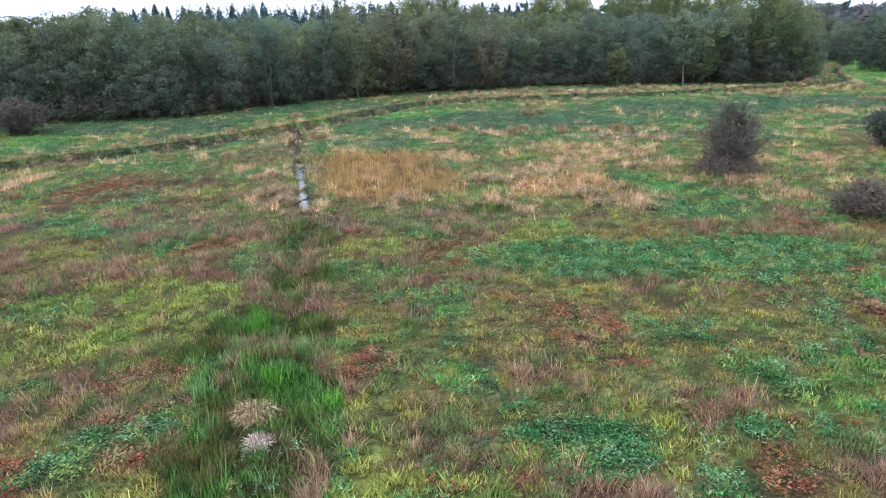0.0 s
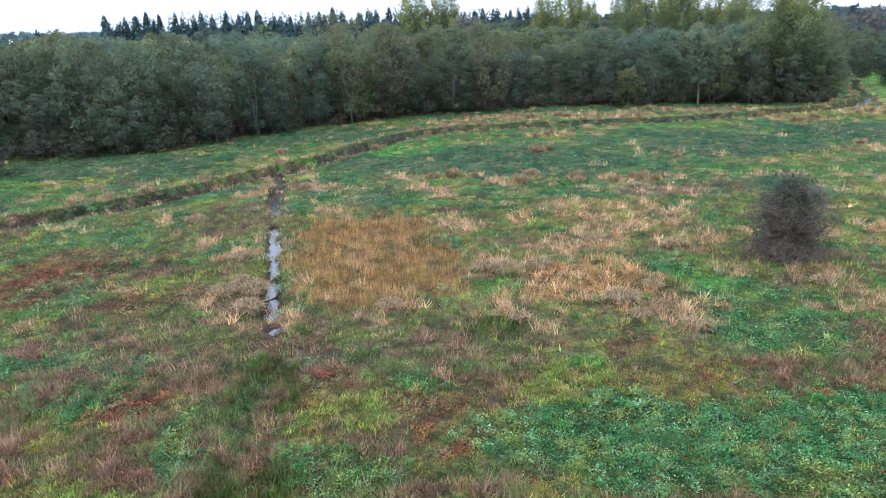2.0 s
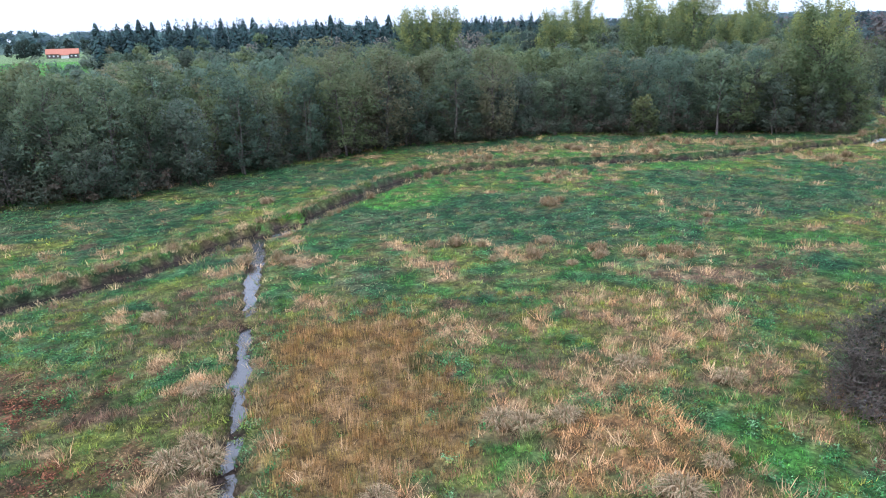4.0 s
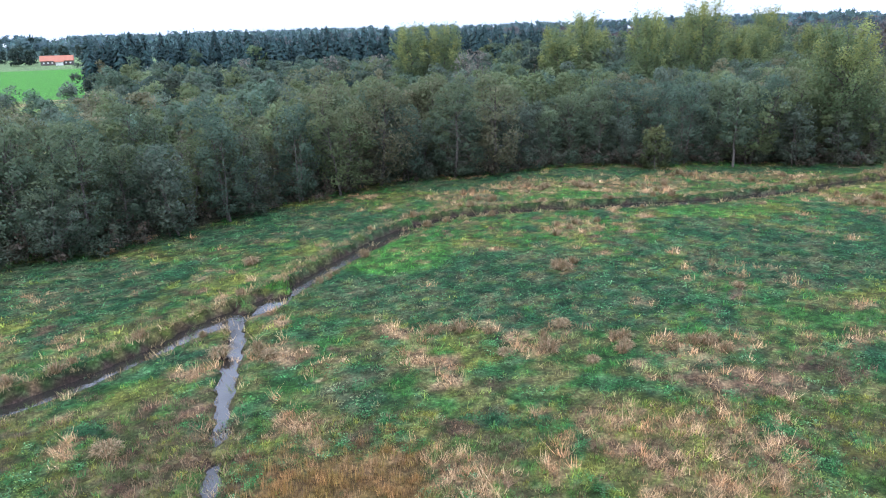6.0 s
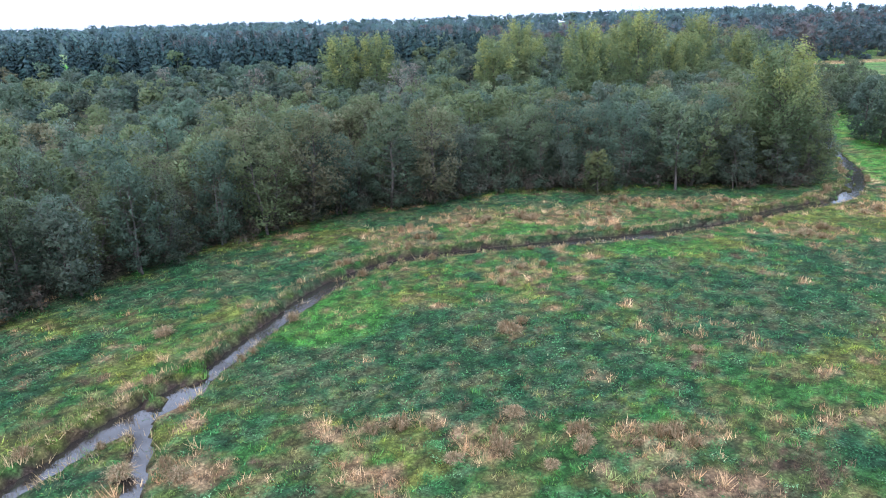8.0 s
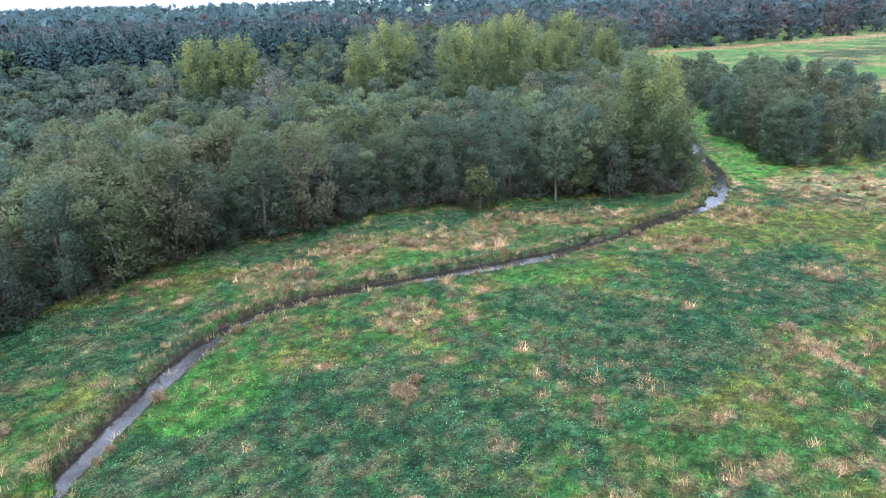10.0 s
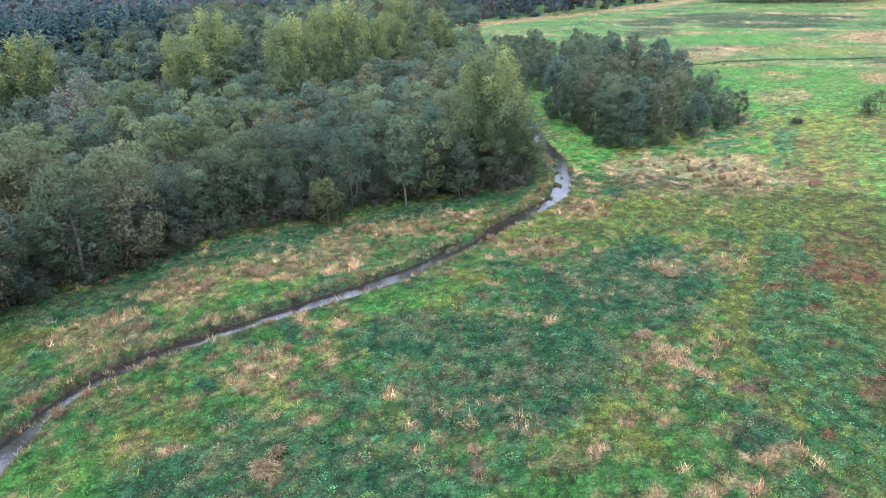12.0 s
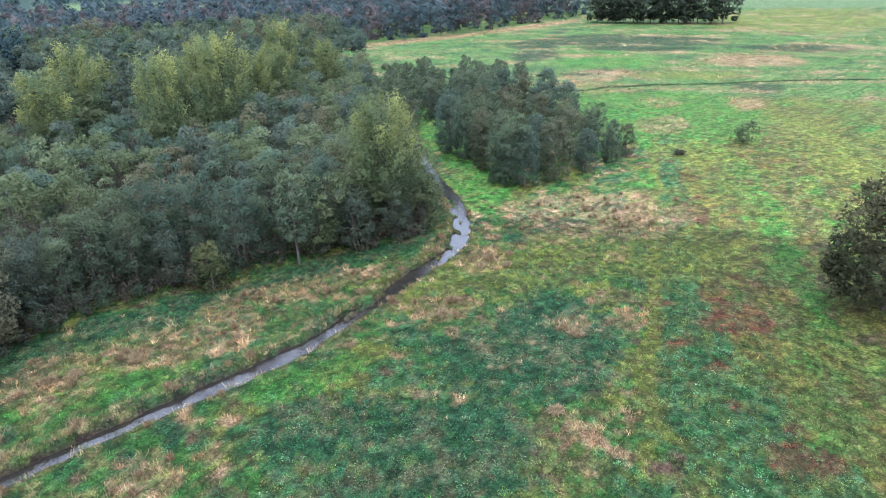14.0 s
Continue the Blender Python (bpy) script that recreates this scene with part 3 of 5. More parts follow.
def growth(x, y, r):
    """The kind of growth at each place: patches with ragged edges over a mixed ground."""
    n = len(x)
    wx = x + 3.2 * (fbm(x, y, 3.0, 41) - 0.5)
    wy = y + 3.2 * (fbm(x, y, 3.0, 57) - 0.5)
    u = np.clip((0.5 * r.uniform(0, 1, n) + 0.5 * value_noise(x, y, 0.7, 29) - 0.5) * 1.4 + 0.5, 0, 1)
    across, along = (x - 52) * 0.57 - (y - 74) * 0.82, (x - 52) * 0.82 + (y - 74) * 0.57
    across = across + 2.2 * (fbm(x, y, 6, 61) - 0.5)
    edge_l = -4.5 + 4.2 * smooth((4 - along) / 6)
    east = (across > edge_l) & ((x > 45) | (y < 36))
    band = value_noise(across, along * 0.12, 4.5, 63) * 0.55 + fbm(x, y, 4, 67) * 0.45
    kind = np.where(east, NAMES.index("mown"), np.where(y > 62, NAMES.index("sward"), NAMES.index("wild")))
    a, b, c = fbm(x, y, 3.4, 71), fbm(x, y, 5.0, 83), fbm(x, y, 2.6, 97)
    wild = ~east
    pick = lambda mask, name: np.where(mask, NAMES.index(name), kind)
    kind = pick(wild & (a + 0.16 * (u - 0.5) > np.where(y < 40, 0.68, 0.6)), "herb")
    kind = pick(wild & (b + 0.16 * (u - 0.5) > 0.66), "yellow")
    kind = pick(wild & (c + 0.14 * (u - 0.5) > 0.7) & (y > 38), "tan")
    kind = pick(wild & (y < 36) & (a + 0.2 * (u - 0.5) < 0.52), "mown")
    close = y < 37
    kind = pick(close & (c + 0.3 * (u - 0.5) < 0.4), "brown")
    kind = pick(close & (b + 0.3 * (u - 0.5) > 0.62), "yellow")
    kind = pick(close & (a + 0.3 * (u - 0.5) > 0.66), "herb")
    kind = pick(close & (c + 0.3 * (u - 0.5) > 0.74), "red")
    kind = pick(wild & (c + 0.14 * (u - 0.5) < np.where(y > 62, 0.27, 0.33)), "brown")
    kind = pick(wild & (b + 0.1 * (u - 0.5) < 0.3) & (y > 60), "nettle")
    strip = east & (x > 45)
    first = np.interp(along, [-10, -1, 3, 8, 16, 25, 40, 80], [13, 11.5, 8.5, 7, 5, 2, 1.4, 0.7]) + 3 * (fbm(x, y, 5, 69) - 0.5) + 1.2 * (u - 0.5)
    kind = pick(east & ~strip & (a + 0.2 * (u - 0.5) > 0.72), "bright")
    kind = pick(east & ~strip & (band + 0.25 * (u - 0.5) > 0.6), "ochre")
    kind = pick(strip & (band + 0.3 * (u - 0.5) > 0.6), "ochre")
    kind = pick(strip & (band + 0.3 * (u - 0.5) < 0.42), "bright")
    kind = pick(strip & (a + 0.3 * (u - 0.5) > 0.6), "yellow")
    kind = pick(strip & (across < first) & (u < 0.82), "herb")
    kind = pick(strip & (across > first) & (across < first + 10) & (u < 0.45), "ochre")
    kind = pick(strip & (across > first) & (across < first + 8) & (c > 0.64) & (u < 0.4), "red")
    kind = pick((np.abs(across - edge_l) < 1.0) & (x > 46) & (u < 0.8), "yellow")
    kind = pick(east & (c + 0.2 * (u - 0.5) < 0.25), "red")
    open_field = (across < edge_l) & (np.hypot(x - 112, y - 150) > 24) & (x + y > 232)
    kind = pick(open_field & (u < 0.9), "bright")
    kind = pick(open_field & (b + 0.3 * (u - 0.5) > 0.6), "yellow")
    outer = np.hypot(x - 20, y - 60) > 215
    sa_f, ca_f = math.sin(radians(-57)), math.cos(radians(-57))
    streak = value_noise((x * ca_f + y * sa_f) * 0.3, -x * sa_f + y * ca_f, 5.5, 77) * 0.6 + value_noise((x * ca_f + y * sa_f) * 0.4, -x * sa_f + y * ca_f, 2.2, 79) * 0.4
    kind = pick(outer, "field")
    kind = pick(outer & (streak + 0.2 * (u - 0.5) > 0.66), "tan")
    kind = pick(outer & (streak + 0.2 * (u - 0.5) < 0.3), "nettle")
    u = np.where(outer, np.clip((0.25 * u + 0.75 * streak - 0.5) * 1.8 + 0.5, 0, 1), u)     # far patches are drawn out in streaks
    for name, patches in LAYERS:
        for cx, cy, rx, ry, turn in patches:
            ca, sa = math.cos(radians(turn)), math.sin(radians(turn))
            dx, dy = wx - cx, wy - cy
            power = 5 if name == "reed" else 2        # the reed bed is nearly a rectangle
            d = (np.abs((dx * ca + dy * sa) / (rx * 1.08)) ** power + np.abs((-dx * sa + dy * ca) / (ry * 1.08)) ** power) ** (1 / power)
            kind = pick(u < np.clip((1.2 - d) / 0.45, 0, CAP.get(name, 0.8) if cx < 190 else (0.72 if name == "sedge" else 0.8)), name)
    return kind


def clumps(x, y):
    """The plan shrunk by the size of the growth's clumps: small in the short near sward, broad in the tall growth beyond."""
    k = np.where(y < 34, 1.0, np.where(y < 62, 1.25, np.where(x + y < 190, 1.7, 2.8)))
    return x / k, y / k


def kind_colour(kind, x, y, r):
    """Colours in clumps: neighbours share one, and shade is painted in: tall clumps lighter, low gaps darker."""
    c = np.zeros((len(kind), 3))
    qx, qy = clumps(x, y)
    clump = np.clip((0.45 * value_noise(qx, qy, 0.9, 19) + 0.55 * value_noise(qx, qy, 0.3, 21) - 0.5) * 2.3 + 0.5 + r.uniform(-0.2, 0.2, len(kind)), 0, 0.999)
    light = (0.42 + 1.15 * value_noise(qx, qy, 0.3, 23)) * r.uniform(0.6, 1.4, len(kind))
    for i, name in enumerate(NAMES):
        k = np.nonzero(kind == i)[0]
        pal = np.array(KINDS[name][0])
        c[k] = pal[(clump[k] * len(pal)).astype(int)]
    grey = c.mean(1, keepdims=True)
    c = np.clip(grey + (c - grey) * 1.16, 0.01, 1) * np.where(y > 62, 1.04, 1.0)[:, None]
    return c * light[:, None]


# ---- the wood's front edge ----
FRONT = np.array([(-400, 60), (-90, 84), (-60, 90), (-47, 92), (-37, 95), (-32, 101), (-28, 107), (-22, 114), (-16, 121), (-8, 128),
                  (1, 131), (10, 134), (20, 138), (32, 137), (45, 136), (54, 132.5), (60, 131), (67, 133), (72, 138), (76, 149),
                  (87, 169), (104, 193), (127, 225)], float)


def wood_depth(x, y):
    """How far a place lies behind the wood's front edge (negative: in front of it)."""
    return np.asarray(y) - np.interp(x, FRONT[:, 0], FRONT[:, 1])


# ---- the ground: one sheet, finest round the brook ----
def axis_lines(lo, hi, step, far_hi):
    out = [step * 1.14 ** i for i in range(1, 56)]
    left, right = lo - np.cumsum(out), far_hi + np.cumsum(out)
    return np.concatenate([left[left > -3200][::-1], np.arange(lo, hi, step), np.arange(hi, far_hi, 1.0), np.arange(far_hi, 440, 5.0), 264 + right[right < 3000]])


gx, gy = axis_lines(-34, 90, 0.5, 176), axis_lines(14, 160, 0.5, 176)
GX, GY = np.meshgrid(gx, gy)
px, py = GX.ravel(), GY.ravel()
gz = height(px, py)
gcol = np.zeros((len(px), 3))
gap_x, gap_y = np.meshgrid(np.gradient(gx), np.gradient(gy))
for i in range(7):
    qx, qy = px + rng.uniform(-0.5, 0.5, len(px)) * gap_x.ravel(), py + rng.uniform(-0.5, 0.5, len(px)) * gap_y.ravel()
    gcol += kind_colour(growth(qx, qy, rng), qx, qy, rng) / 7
# ground colour is darkened as painted shade under and between the tufts
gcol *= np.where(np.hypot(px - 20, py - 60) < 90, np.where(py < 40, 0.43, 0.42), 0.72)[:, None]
d_b, s_b = away(px, py, BROOK)
d_d, s_d = away(px, py, DITCH)
mud = (np.clip((np.where((s_b > 0) & (d_b < 2.2), 0.12, -0.08) - gz) / 0.15, 0, 1) * (np.minimum(d_b, d_d) < 2.2) * (py > 37))[:, None]
gcol = gcol * (1 - mud) + np.array([0.036, 0.025, 0.02]) * mud
r_far = np.hypot(px - 20, py - 60)
far_dull = r_far > 600
gcol[far_dull] = np.array([0.11, 0.16, 0.07])
lawn = (r_far > 335) & (r_far < 640) & (px < -120)
gcol[lawn] = np.array([0.055, 0.17, 0.028])
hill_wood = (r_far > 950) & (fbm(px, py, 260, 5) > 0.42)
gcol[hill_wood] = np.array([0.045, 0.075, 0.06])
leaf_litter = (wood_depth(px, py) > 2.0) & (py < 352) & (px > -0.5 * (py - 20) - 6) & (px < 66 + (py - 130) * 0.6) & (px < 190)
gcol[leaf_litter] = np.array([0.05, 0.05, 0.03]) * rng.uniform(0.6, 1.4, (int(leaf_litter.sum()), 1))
fade = 1 - smooth((np.hypot(px - 70, py - 95) - 88) / 45) * (px > 60) * (r_far < 620)
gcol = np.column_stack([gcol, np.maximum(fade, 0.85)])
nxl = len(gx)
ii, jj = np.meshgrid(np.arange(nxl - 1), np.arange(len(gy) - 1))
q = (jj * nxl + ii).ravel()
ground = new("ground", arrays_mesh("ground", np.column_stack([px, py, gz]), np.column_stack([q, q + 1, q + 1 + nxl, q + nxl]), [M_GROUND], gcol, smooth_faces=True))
tagged(ground, "wet meadow soil under autumn grass, cut by a brook", "ground", kind="structure")


def ribbon(name, line, half, z, label):
    t = np.gradient(line, axis=0)
    t /= np.linalg.norm(t, axis=1)[:, None]
    nrm = np.column_stack([-t[:, 1], t[:, 0]])
    rows = [np.column_stack([line + nrm * w, np.full(len(line), 0.0) + z]) for w in (-half, 0, half)]
    v = np.vstack(rows)
    k, n = np.arange(len(line) - 1), len(line)
    f = np.vstack([np.column_stack([k + a, k + 1 + a, k + 1 + a + n, k + a + n]) for a in (0, n)])
    return tagged(new(name, arrays_mesh(name, v, f, [M_WATER], smooth_faces=True)), label, "water", kind="structure")


ribbon("water", BROOK, 2.1, -0.23 - 0.15 * smooth((35 - BROOK[:, 0]) / 30), "shallow brown brook reflecting a white sky")
ribbon("water", DITCH[4:], 1.3, -0.36, "narrow muddy ditch with still pools")

# ---- grass and herbs ----
def tuft_field(name, label, x, y, r, scale=1.0, force=None):
    """Tufts at places of the plan, all in one mesh."""
    d_b, s_b = away(x, y, BROOK)
    d_d, s_d = away(x, y, DITCH)
    z = height(x, y)
    stand = ((d_d < 1.2) & (value_noise(x, y, 1.1, 91) > 0.68)) | ((d_b < 1.6) & (value_noise(x, y, 1.0, 93) > 0.84))
    z = np.where(stand & (y > 36), np.maximum(z, -0.42), z)
    keep = stand | ((d_b > 2.2) & (d_d > 2)) | (z > np.where((s_b > 0) & (d_b < 2.2), 0.14, -0.18)) | (y < 37)
    x, y, z, d_b, d_d, s_b = x[keep], y[keep], z[keep], d_b[keep], d_d[keep], s_b[keep]
    kind = growth(x, y, r) if force is None else np.full(len(x), NAMES.index(force))
    u = r.uniform(0, 1, len(x))
    wet = fbm(x, y, 2.4, 53)
    overgrown = np.where(wet > 0.66, NAMES.index("lush"), np.where(wet > 0.5, NAMES.index("rush"), NAMES.index("brown")))
    kind = np.where((d_d < 1.3 + 0.8 * wet) & (y < 38) & (u < 0.8), overgrown, kind)
    kind = np.where((d_b < 2.0) & (u < 0.7) | (s_b > 0) & (d_b < 3.4) & (u < 0.38), NAMES.index("bank"), kind)
    kind = np.where((overgrown_bed(x, y) > 0.25) & (u < 0.9), NAMES.index("lush"), kind)
    kind = np.where((d_d < 1.4) & (y > 36) & (u < 0.35), NAMES.index("bank"), kind)
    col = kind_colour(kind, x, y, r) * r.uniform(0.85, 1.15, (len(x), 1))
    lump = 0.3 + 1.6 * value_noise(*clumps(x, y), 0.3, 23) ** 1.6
    vs, fs, cs, base = [], [], [], 0
    for i, kname in enumerate(NAMES):
        k = np.nonzero(kind == i)[0]
        if not len(k):
            continue
        _, tall, wid, lean, blades, broad = KINDS[kname]
        m = len(k) * blades
        hs = tall * np.repeat(lump[k] * r.uniform(0.75, 1.2, len(k)), blades) * r.uniform(0.6, 1.1, m) * scale ** 0.2
        ang = r.uniform(0, 2 * np.pi, m)
        spread = (0.07 + 0.1 * tall) * scale
        bx = np.repeat(x[k], blades) + r.normal(0, spread, m)
        by = np.repeat(y[k], blades) + r.normal(0, spread, m)
        bz = np.repeat(z[k], blades) - 0.04
        ln = hs * lean * r.uniform(0.15, 1.0, m)
        dx, dy = np.cos(ang), np.sin(ang)
        w = wid * scale ** 0.7 * r.uniform(0.6, 1.4, m)
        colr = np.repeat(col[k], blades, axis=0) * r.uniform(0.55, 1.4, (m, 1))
        foot = np.column_stack([bx, by, bz])
        tip = np.column_stack([bx + dx * ln, by + dy * ln, bz + hs])
        sid = np.column_stack([-dy * w, dx * w, np.zeros(m)])
        if broad:
            lift = r.uniform(0.25, 1.0, m)
            foot = foot + np.column_stack([np.zeros(m), np.zeros(m), hs * lift * 0.7])
            tip = np.column_stack([bx + dx * w * 4.2, by + dy * w * 4.2, bz + hs * lift * 0.7 + w * r.uniform(-1.2, 3.0, m)])
            mid = (foot + tip) / 2 + np.column_stack([np.zeros(m), np.zeros(m), w * 0.35])
            if scale < 1.9:
                v = np.stack([foot, mid + sid, tip, mid - sid], 1).reshape(-1, 3)
                q = np.arange(m)[:, None] * 4
                f = np.hstack([q, q + 1, q + 2, q, q + 2, q + 3]).reshape(-1, 3)
                per = 4
            else:
                v = np.stack([foot + sid, tip, mid - sid * 1.2], 1).reshape(-1, 3)
                f = np.arange(m * 3).reshape(-1, 3)
                per = 3
        else:
            v = np.stack([foot - sid * 0.5, foot + sid * 0.5, tip], 1).reshape(-1, 3)
            f = np.arange(m * 3).reshape(-1, 3)
            per = 3
        vs.append(v)
        fs.append(f + base)
        cs.append(np.repeat(colr, per, axis=0))
        base += len(v)
    ob = new(name, arrays_mesh(name, np.vstack(vs), np.vstack(fs), [M_GRASS], np.vstack(cs)))
    return tagged(ob, label, "grass", kind="stuff")


def scatter(x0, x1, y0, y1, density, r, inside):
    n = int((x1 - x0) * (y1 - y0) * density)
    x, y = r.uniform(x0, x1, n), r.uniform(y0, y1, n)
    k = inside(x, y)
    return x[k], y[k]


tuft_field("meadow_grass", "mixed autumn meadow grass, yellow green and brown", *scatter(-27, 27, 11, 34, 74, rng, lambda x, y: np.abs(x) < 0.7 * y + 2), rng)
tuft_field("meadow_grass", "tall mixed meadow growth with dry tan grass", *scatter(-46, 46, 34, 62, 15, rng, lambda x, y: np.abs(x) < 0.7 * y + 2), rng, 1.3)
tuft_field("meadow_grass", "green nettles and grass beside the brook", *scatter(-62, 104, 62, 140, 3.8, rng, lambda x, y: (x > -0.75 * y - 2) & (x < 0.75 * y + 14) & (wood_depth(x, y) < 3) & (x + y < 190)), rng, 1.9)
tuft_field("meadow_grass", "short green and ochre field grass", *scatter(60, 200, 62, 220, 1.1, rng, lambda x, y: (wood_depth(x, y) < 0) & (x + y > 185) & (x - y < 70)), rng, 2.6)
tuft_field("meadow_grass", "rough far pasture with dark and straw tufts", *scatter(150, 420, 120, 390, 0.25, rng, lambda x, y: (x - y < 150) & (y - x < 100)), rng, 4.5)

run = spline(BROOK[60:-60:4], 0.16)
run_t = np.gradient(run, axis=0)
run_n = np.column_stack([-run_t[:, 1], run_t[:, 0]]) / (np.linalg.norm(run_t, axis=1)[:, None] + 1e-9)
lip = run + run_n * np.where(rng.uniform(0, 1, len(run)) < 0.82, rng.uniform(1.35, 2.1, len(run)), rng.uniform(-2.1, -1.5, len(run)))[:, None]
tuft_field("bank_fringe", "brown and straw-coloured grass hanging over the brook's bank", lip[:, 0], lip[:, 1], rng, 1.5, "bank")
drain = spline([(176, 214), (185, 203), (199, 199), (212, 191), (222, 181), (236, 170), (250, 160), (262, 149), (272, 139), (330, 100)], 0.11)
tuft_field("drain_growth", "dark rushes along a field drain", drain[:, 0] + rng.normal(0, 0.6, len(drain)), drain[:, 1] + rng.normal(0, 0.6, len(drain)) + 7 * (fbm(drain[:, 0], drain[:, 1], 16, 9) - 0.5), rng, 3.6, "sedge")
straw = spline([(228, 217), (262, 207), (300, 206), (352, 208), (415, 180)], 0.25)
tuft_field("straw_strip", "pale straw-coloured strip of dead grass", straw[:, 0] + rng.normal(0, 5, len(straw)), straw[:, 1] + rng.normal(0, 5, len(straw)), rng, 4.0, "tan")
straw_edge = spline([(196, 398), (245, 385), (314, 387), (380, 396), (444, 406)], 0.25)
tuft_field("straw_strip", "pale straw-coloured strip beside the far wood", straw_edge[:, 0], straw_edge[:, 1] + rng.normal(0, 3, len(straw_edge)), rng, 5.0, "tan")

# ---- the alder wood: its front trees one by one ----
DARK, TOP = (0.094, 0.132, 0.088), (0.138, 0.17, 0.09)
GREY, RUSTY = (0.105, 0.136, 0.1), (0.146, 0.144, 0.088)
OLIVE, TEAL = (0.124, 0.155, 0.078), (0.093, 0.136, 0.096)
alders = []
for i in range(8):
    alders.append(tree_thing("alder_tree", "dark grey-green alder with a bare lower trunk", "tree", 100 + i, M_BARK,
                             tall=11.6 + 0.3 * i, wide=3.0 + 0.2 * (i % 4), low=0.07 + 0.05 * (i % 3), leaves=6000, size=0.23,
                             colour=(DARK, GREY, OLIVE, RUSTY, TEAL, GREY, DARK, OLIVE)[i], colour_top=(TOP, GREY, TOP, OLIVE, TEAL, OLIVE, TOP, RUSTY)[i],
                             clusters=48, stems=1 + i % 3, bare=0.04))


def plant(kinds, places, r, lo=0.85, hi=1.12, group="", grown=None):
    used = set()
    for x, y in places:
        k = int(r.integers(0, len(kinds)))
        z = float(height([x], [y])[0])
        s = r.uniform(lo, hi) * (grown(x, y) if grown else 1)
        m = pose(x, y, z, 0, 0, r.uniform(0, 360)) @ Matrix.Diagonal((s * r.uniform(0.9, 1.1), s * r.uniform(0.9, 1.1), s, 1))
        if k in used:
            copy_thing(kinds[k], m)
        else:
            used.add(k)
            kinds[k].matrix_basis = m
            if group:
                tagged(kinds[k], group=group)
    for k in range(len(kinds)):
        if k not in used:
            for o in (*kinds[k].children_recursive, kinds[k]):
                bpy.data.objects.remove(o)


def spaced(x0, x1, y0, y1, gap, r, inside, tries=6000):
    out = np.zeros((0, 2))
    for x, y in zip(r.uniform(x0, x1, tries), r.uniform(y0, y1, tries)):
        if inside(x, y) and (len(out) == 0 or ((out - (x, y)) ** 2).sum(1).min() > gap * gap):
            out = np.vstack([out, (x, y)])
    return out


front_places = spaced(-72, 92, 80, 185, 4.2, rng, lambda x, y: -0.5 < wood_depth(x, y) * (0.75 if x < 0 else 1) < 12 and x < 86)
front_places = np.vstack([front_places, [(-64, 95), (-69, 98), (-74, 102), (-60, 98), (-78, 106), (-66, 104), (-72, 96), (-80, 99)]])
plant(alders, front_places, rng, 0.74, 1.16, "alders along the wood's edge")


# ---- the wood behind: one mass of crowns ----
def crown_mass(name, label, places, talls, wides, leaves, size, palette, r, trunk=True, low=0.45):
    vs, fs, cs, mats, ns, base = [], [], [], [], [], 0
    for (x, y), tall, wide in zip(places, talls, wides):
        z = float(height([x], [y])[0])
        n_cl = 9
        cl = r.normal(size=(n_cl, 3))
        cl /= np.linalg.norm(cl, axis=1)[:, None]
        cl = cl * np.array([wide * 0.62, wide * 0.62, tall * (1 - low) * 0.36]) + np.array([0, 0, tall * (1 + low) / 2])
        pick = r.integers(0, n_cl, leaves)
        off = r.normal(size=(leaves, 3))
        off /= np.linalg.norm(off, axis=1)[:, None]
        off[:, 2] = np.where(r.uniform(0, 1, leaves) < 0.7, np.abs(off[:, 2]), off[:, 2])
        c = cl[pick] + off * (wide * r.uniform(0.3, 0.55, n_cl)[pick] * r.uniform(0.6, 1.05, leaves))[:, None]
        outward = (c - np.array([0, 0, tall * (1 + low) * 0.42])) / np.array([wide, wide, tall * (1 - low) * 0.5]) + off * 0.6 + np.array([0, 0, 0.4])
        outward /= np.linalg.norm(outward, axis=1)[:, None] + 1e-9
        c = c + np.array([x, y, z])
        v, f, nv = leaf_cards(c, size, r, outward)
        ns.append(nv)
        colour = np.array(palette[int(r.integers(0, len(palette)))]) * r.uniform(0.8, 1.2)
        colour = tinted(colour, leaves, r, 0.12) * r.uniform(0.88, 1.12, n_cl)[pick][:, None]
        vs.append(v), fs.append(f + base), cs.append(np.repeat(colour, 3, axis=0)), mats.append(np.zeros(len(f)))
        base += len(v)
        if trunk:
            v, f = tube([(x, y, z - 0.3), (x, y, z + tall * 0.8)], [0.16, 0.06], 4)
            ns.append((v - np.array([x, y, 0])) * np.array([1, 1, 0.0]) / np.repeat([0.16, 0.06], 4)[:, None])
            vs.append(v), fs.append(f + base), cs.append(np.full((len(v), 3), 0.05)), mats.append(np.ones(len(f)))
            base += len(v)
    ob = new(name, arrays_mesh(name, np.vstack(vs), np.vstack(fs), [M_LEAF, M_BARK], np.vstack(cs), np.concatenate(mats), True, np.vstack(ns)))
    return tagged(ob, label, "woodland", kind="stuff")


def left_edge(y):
    ragged = float(fbm(np.array([y * 0.7]), np.array([y * 0.2]), 14, 8)[0])
    return float(np.interp(y, [80, 146, 160, 190, 230, 300], [-200, -108, -70, -80, -100, -134])) - 12 * (ragged - 0.5)


def spruce_front(x):
    """The front edge of the spruce wood, y for each x."""
    return np.interp(x, [-142, -33, 46], [296, 306, 336])


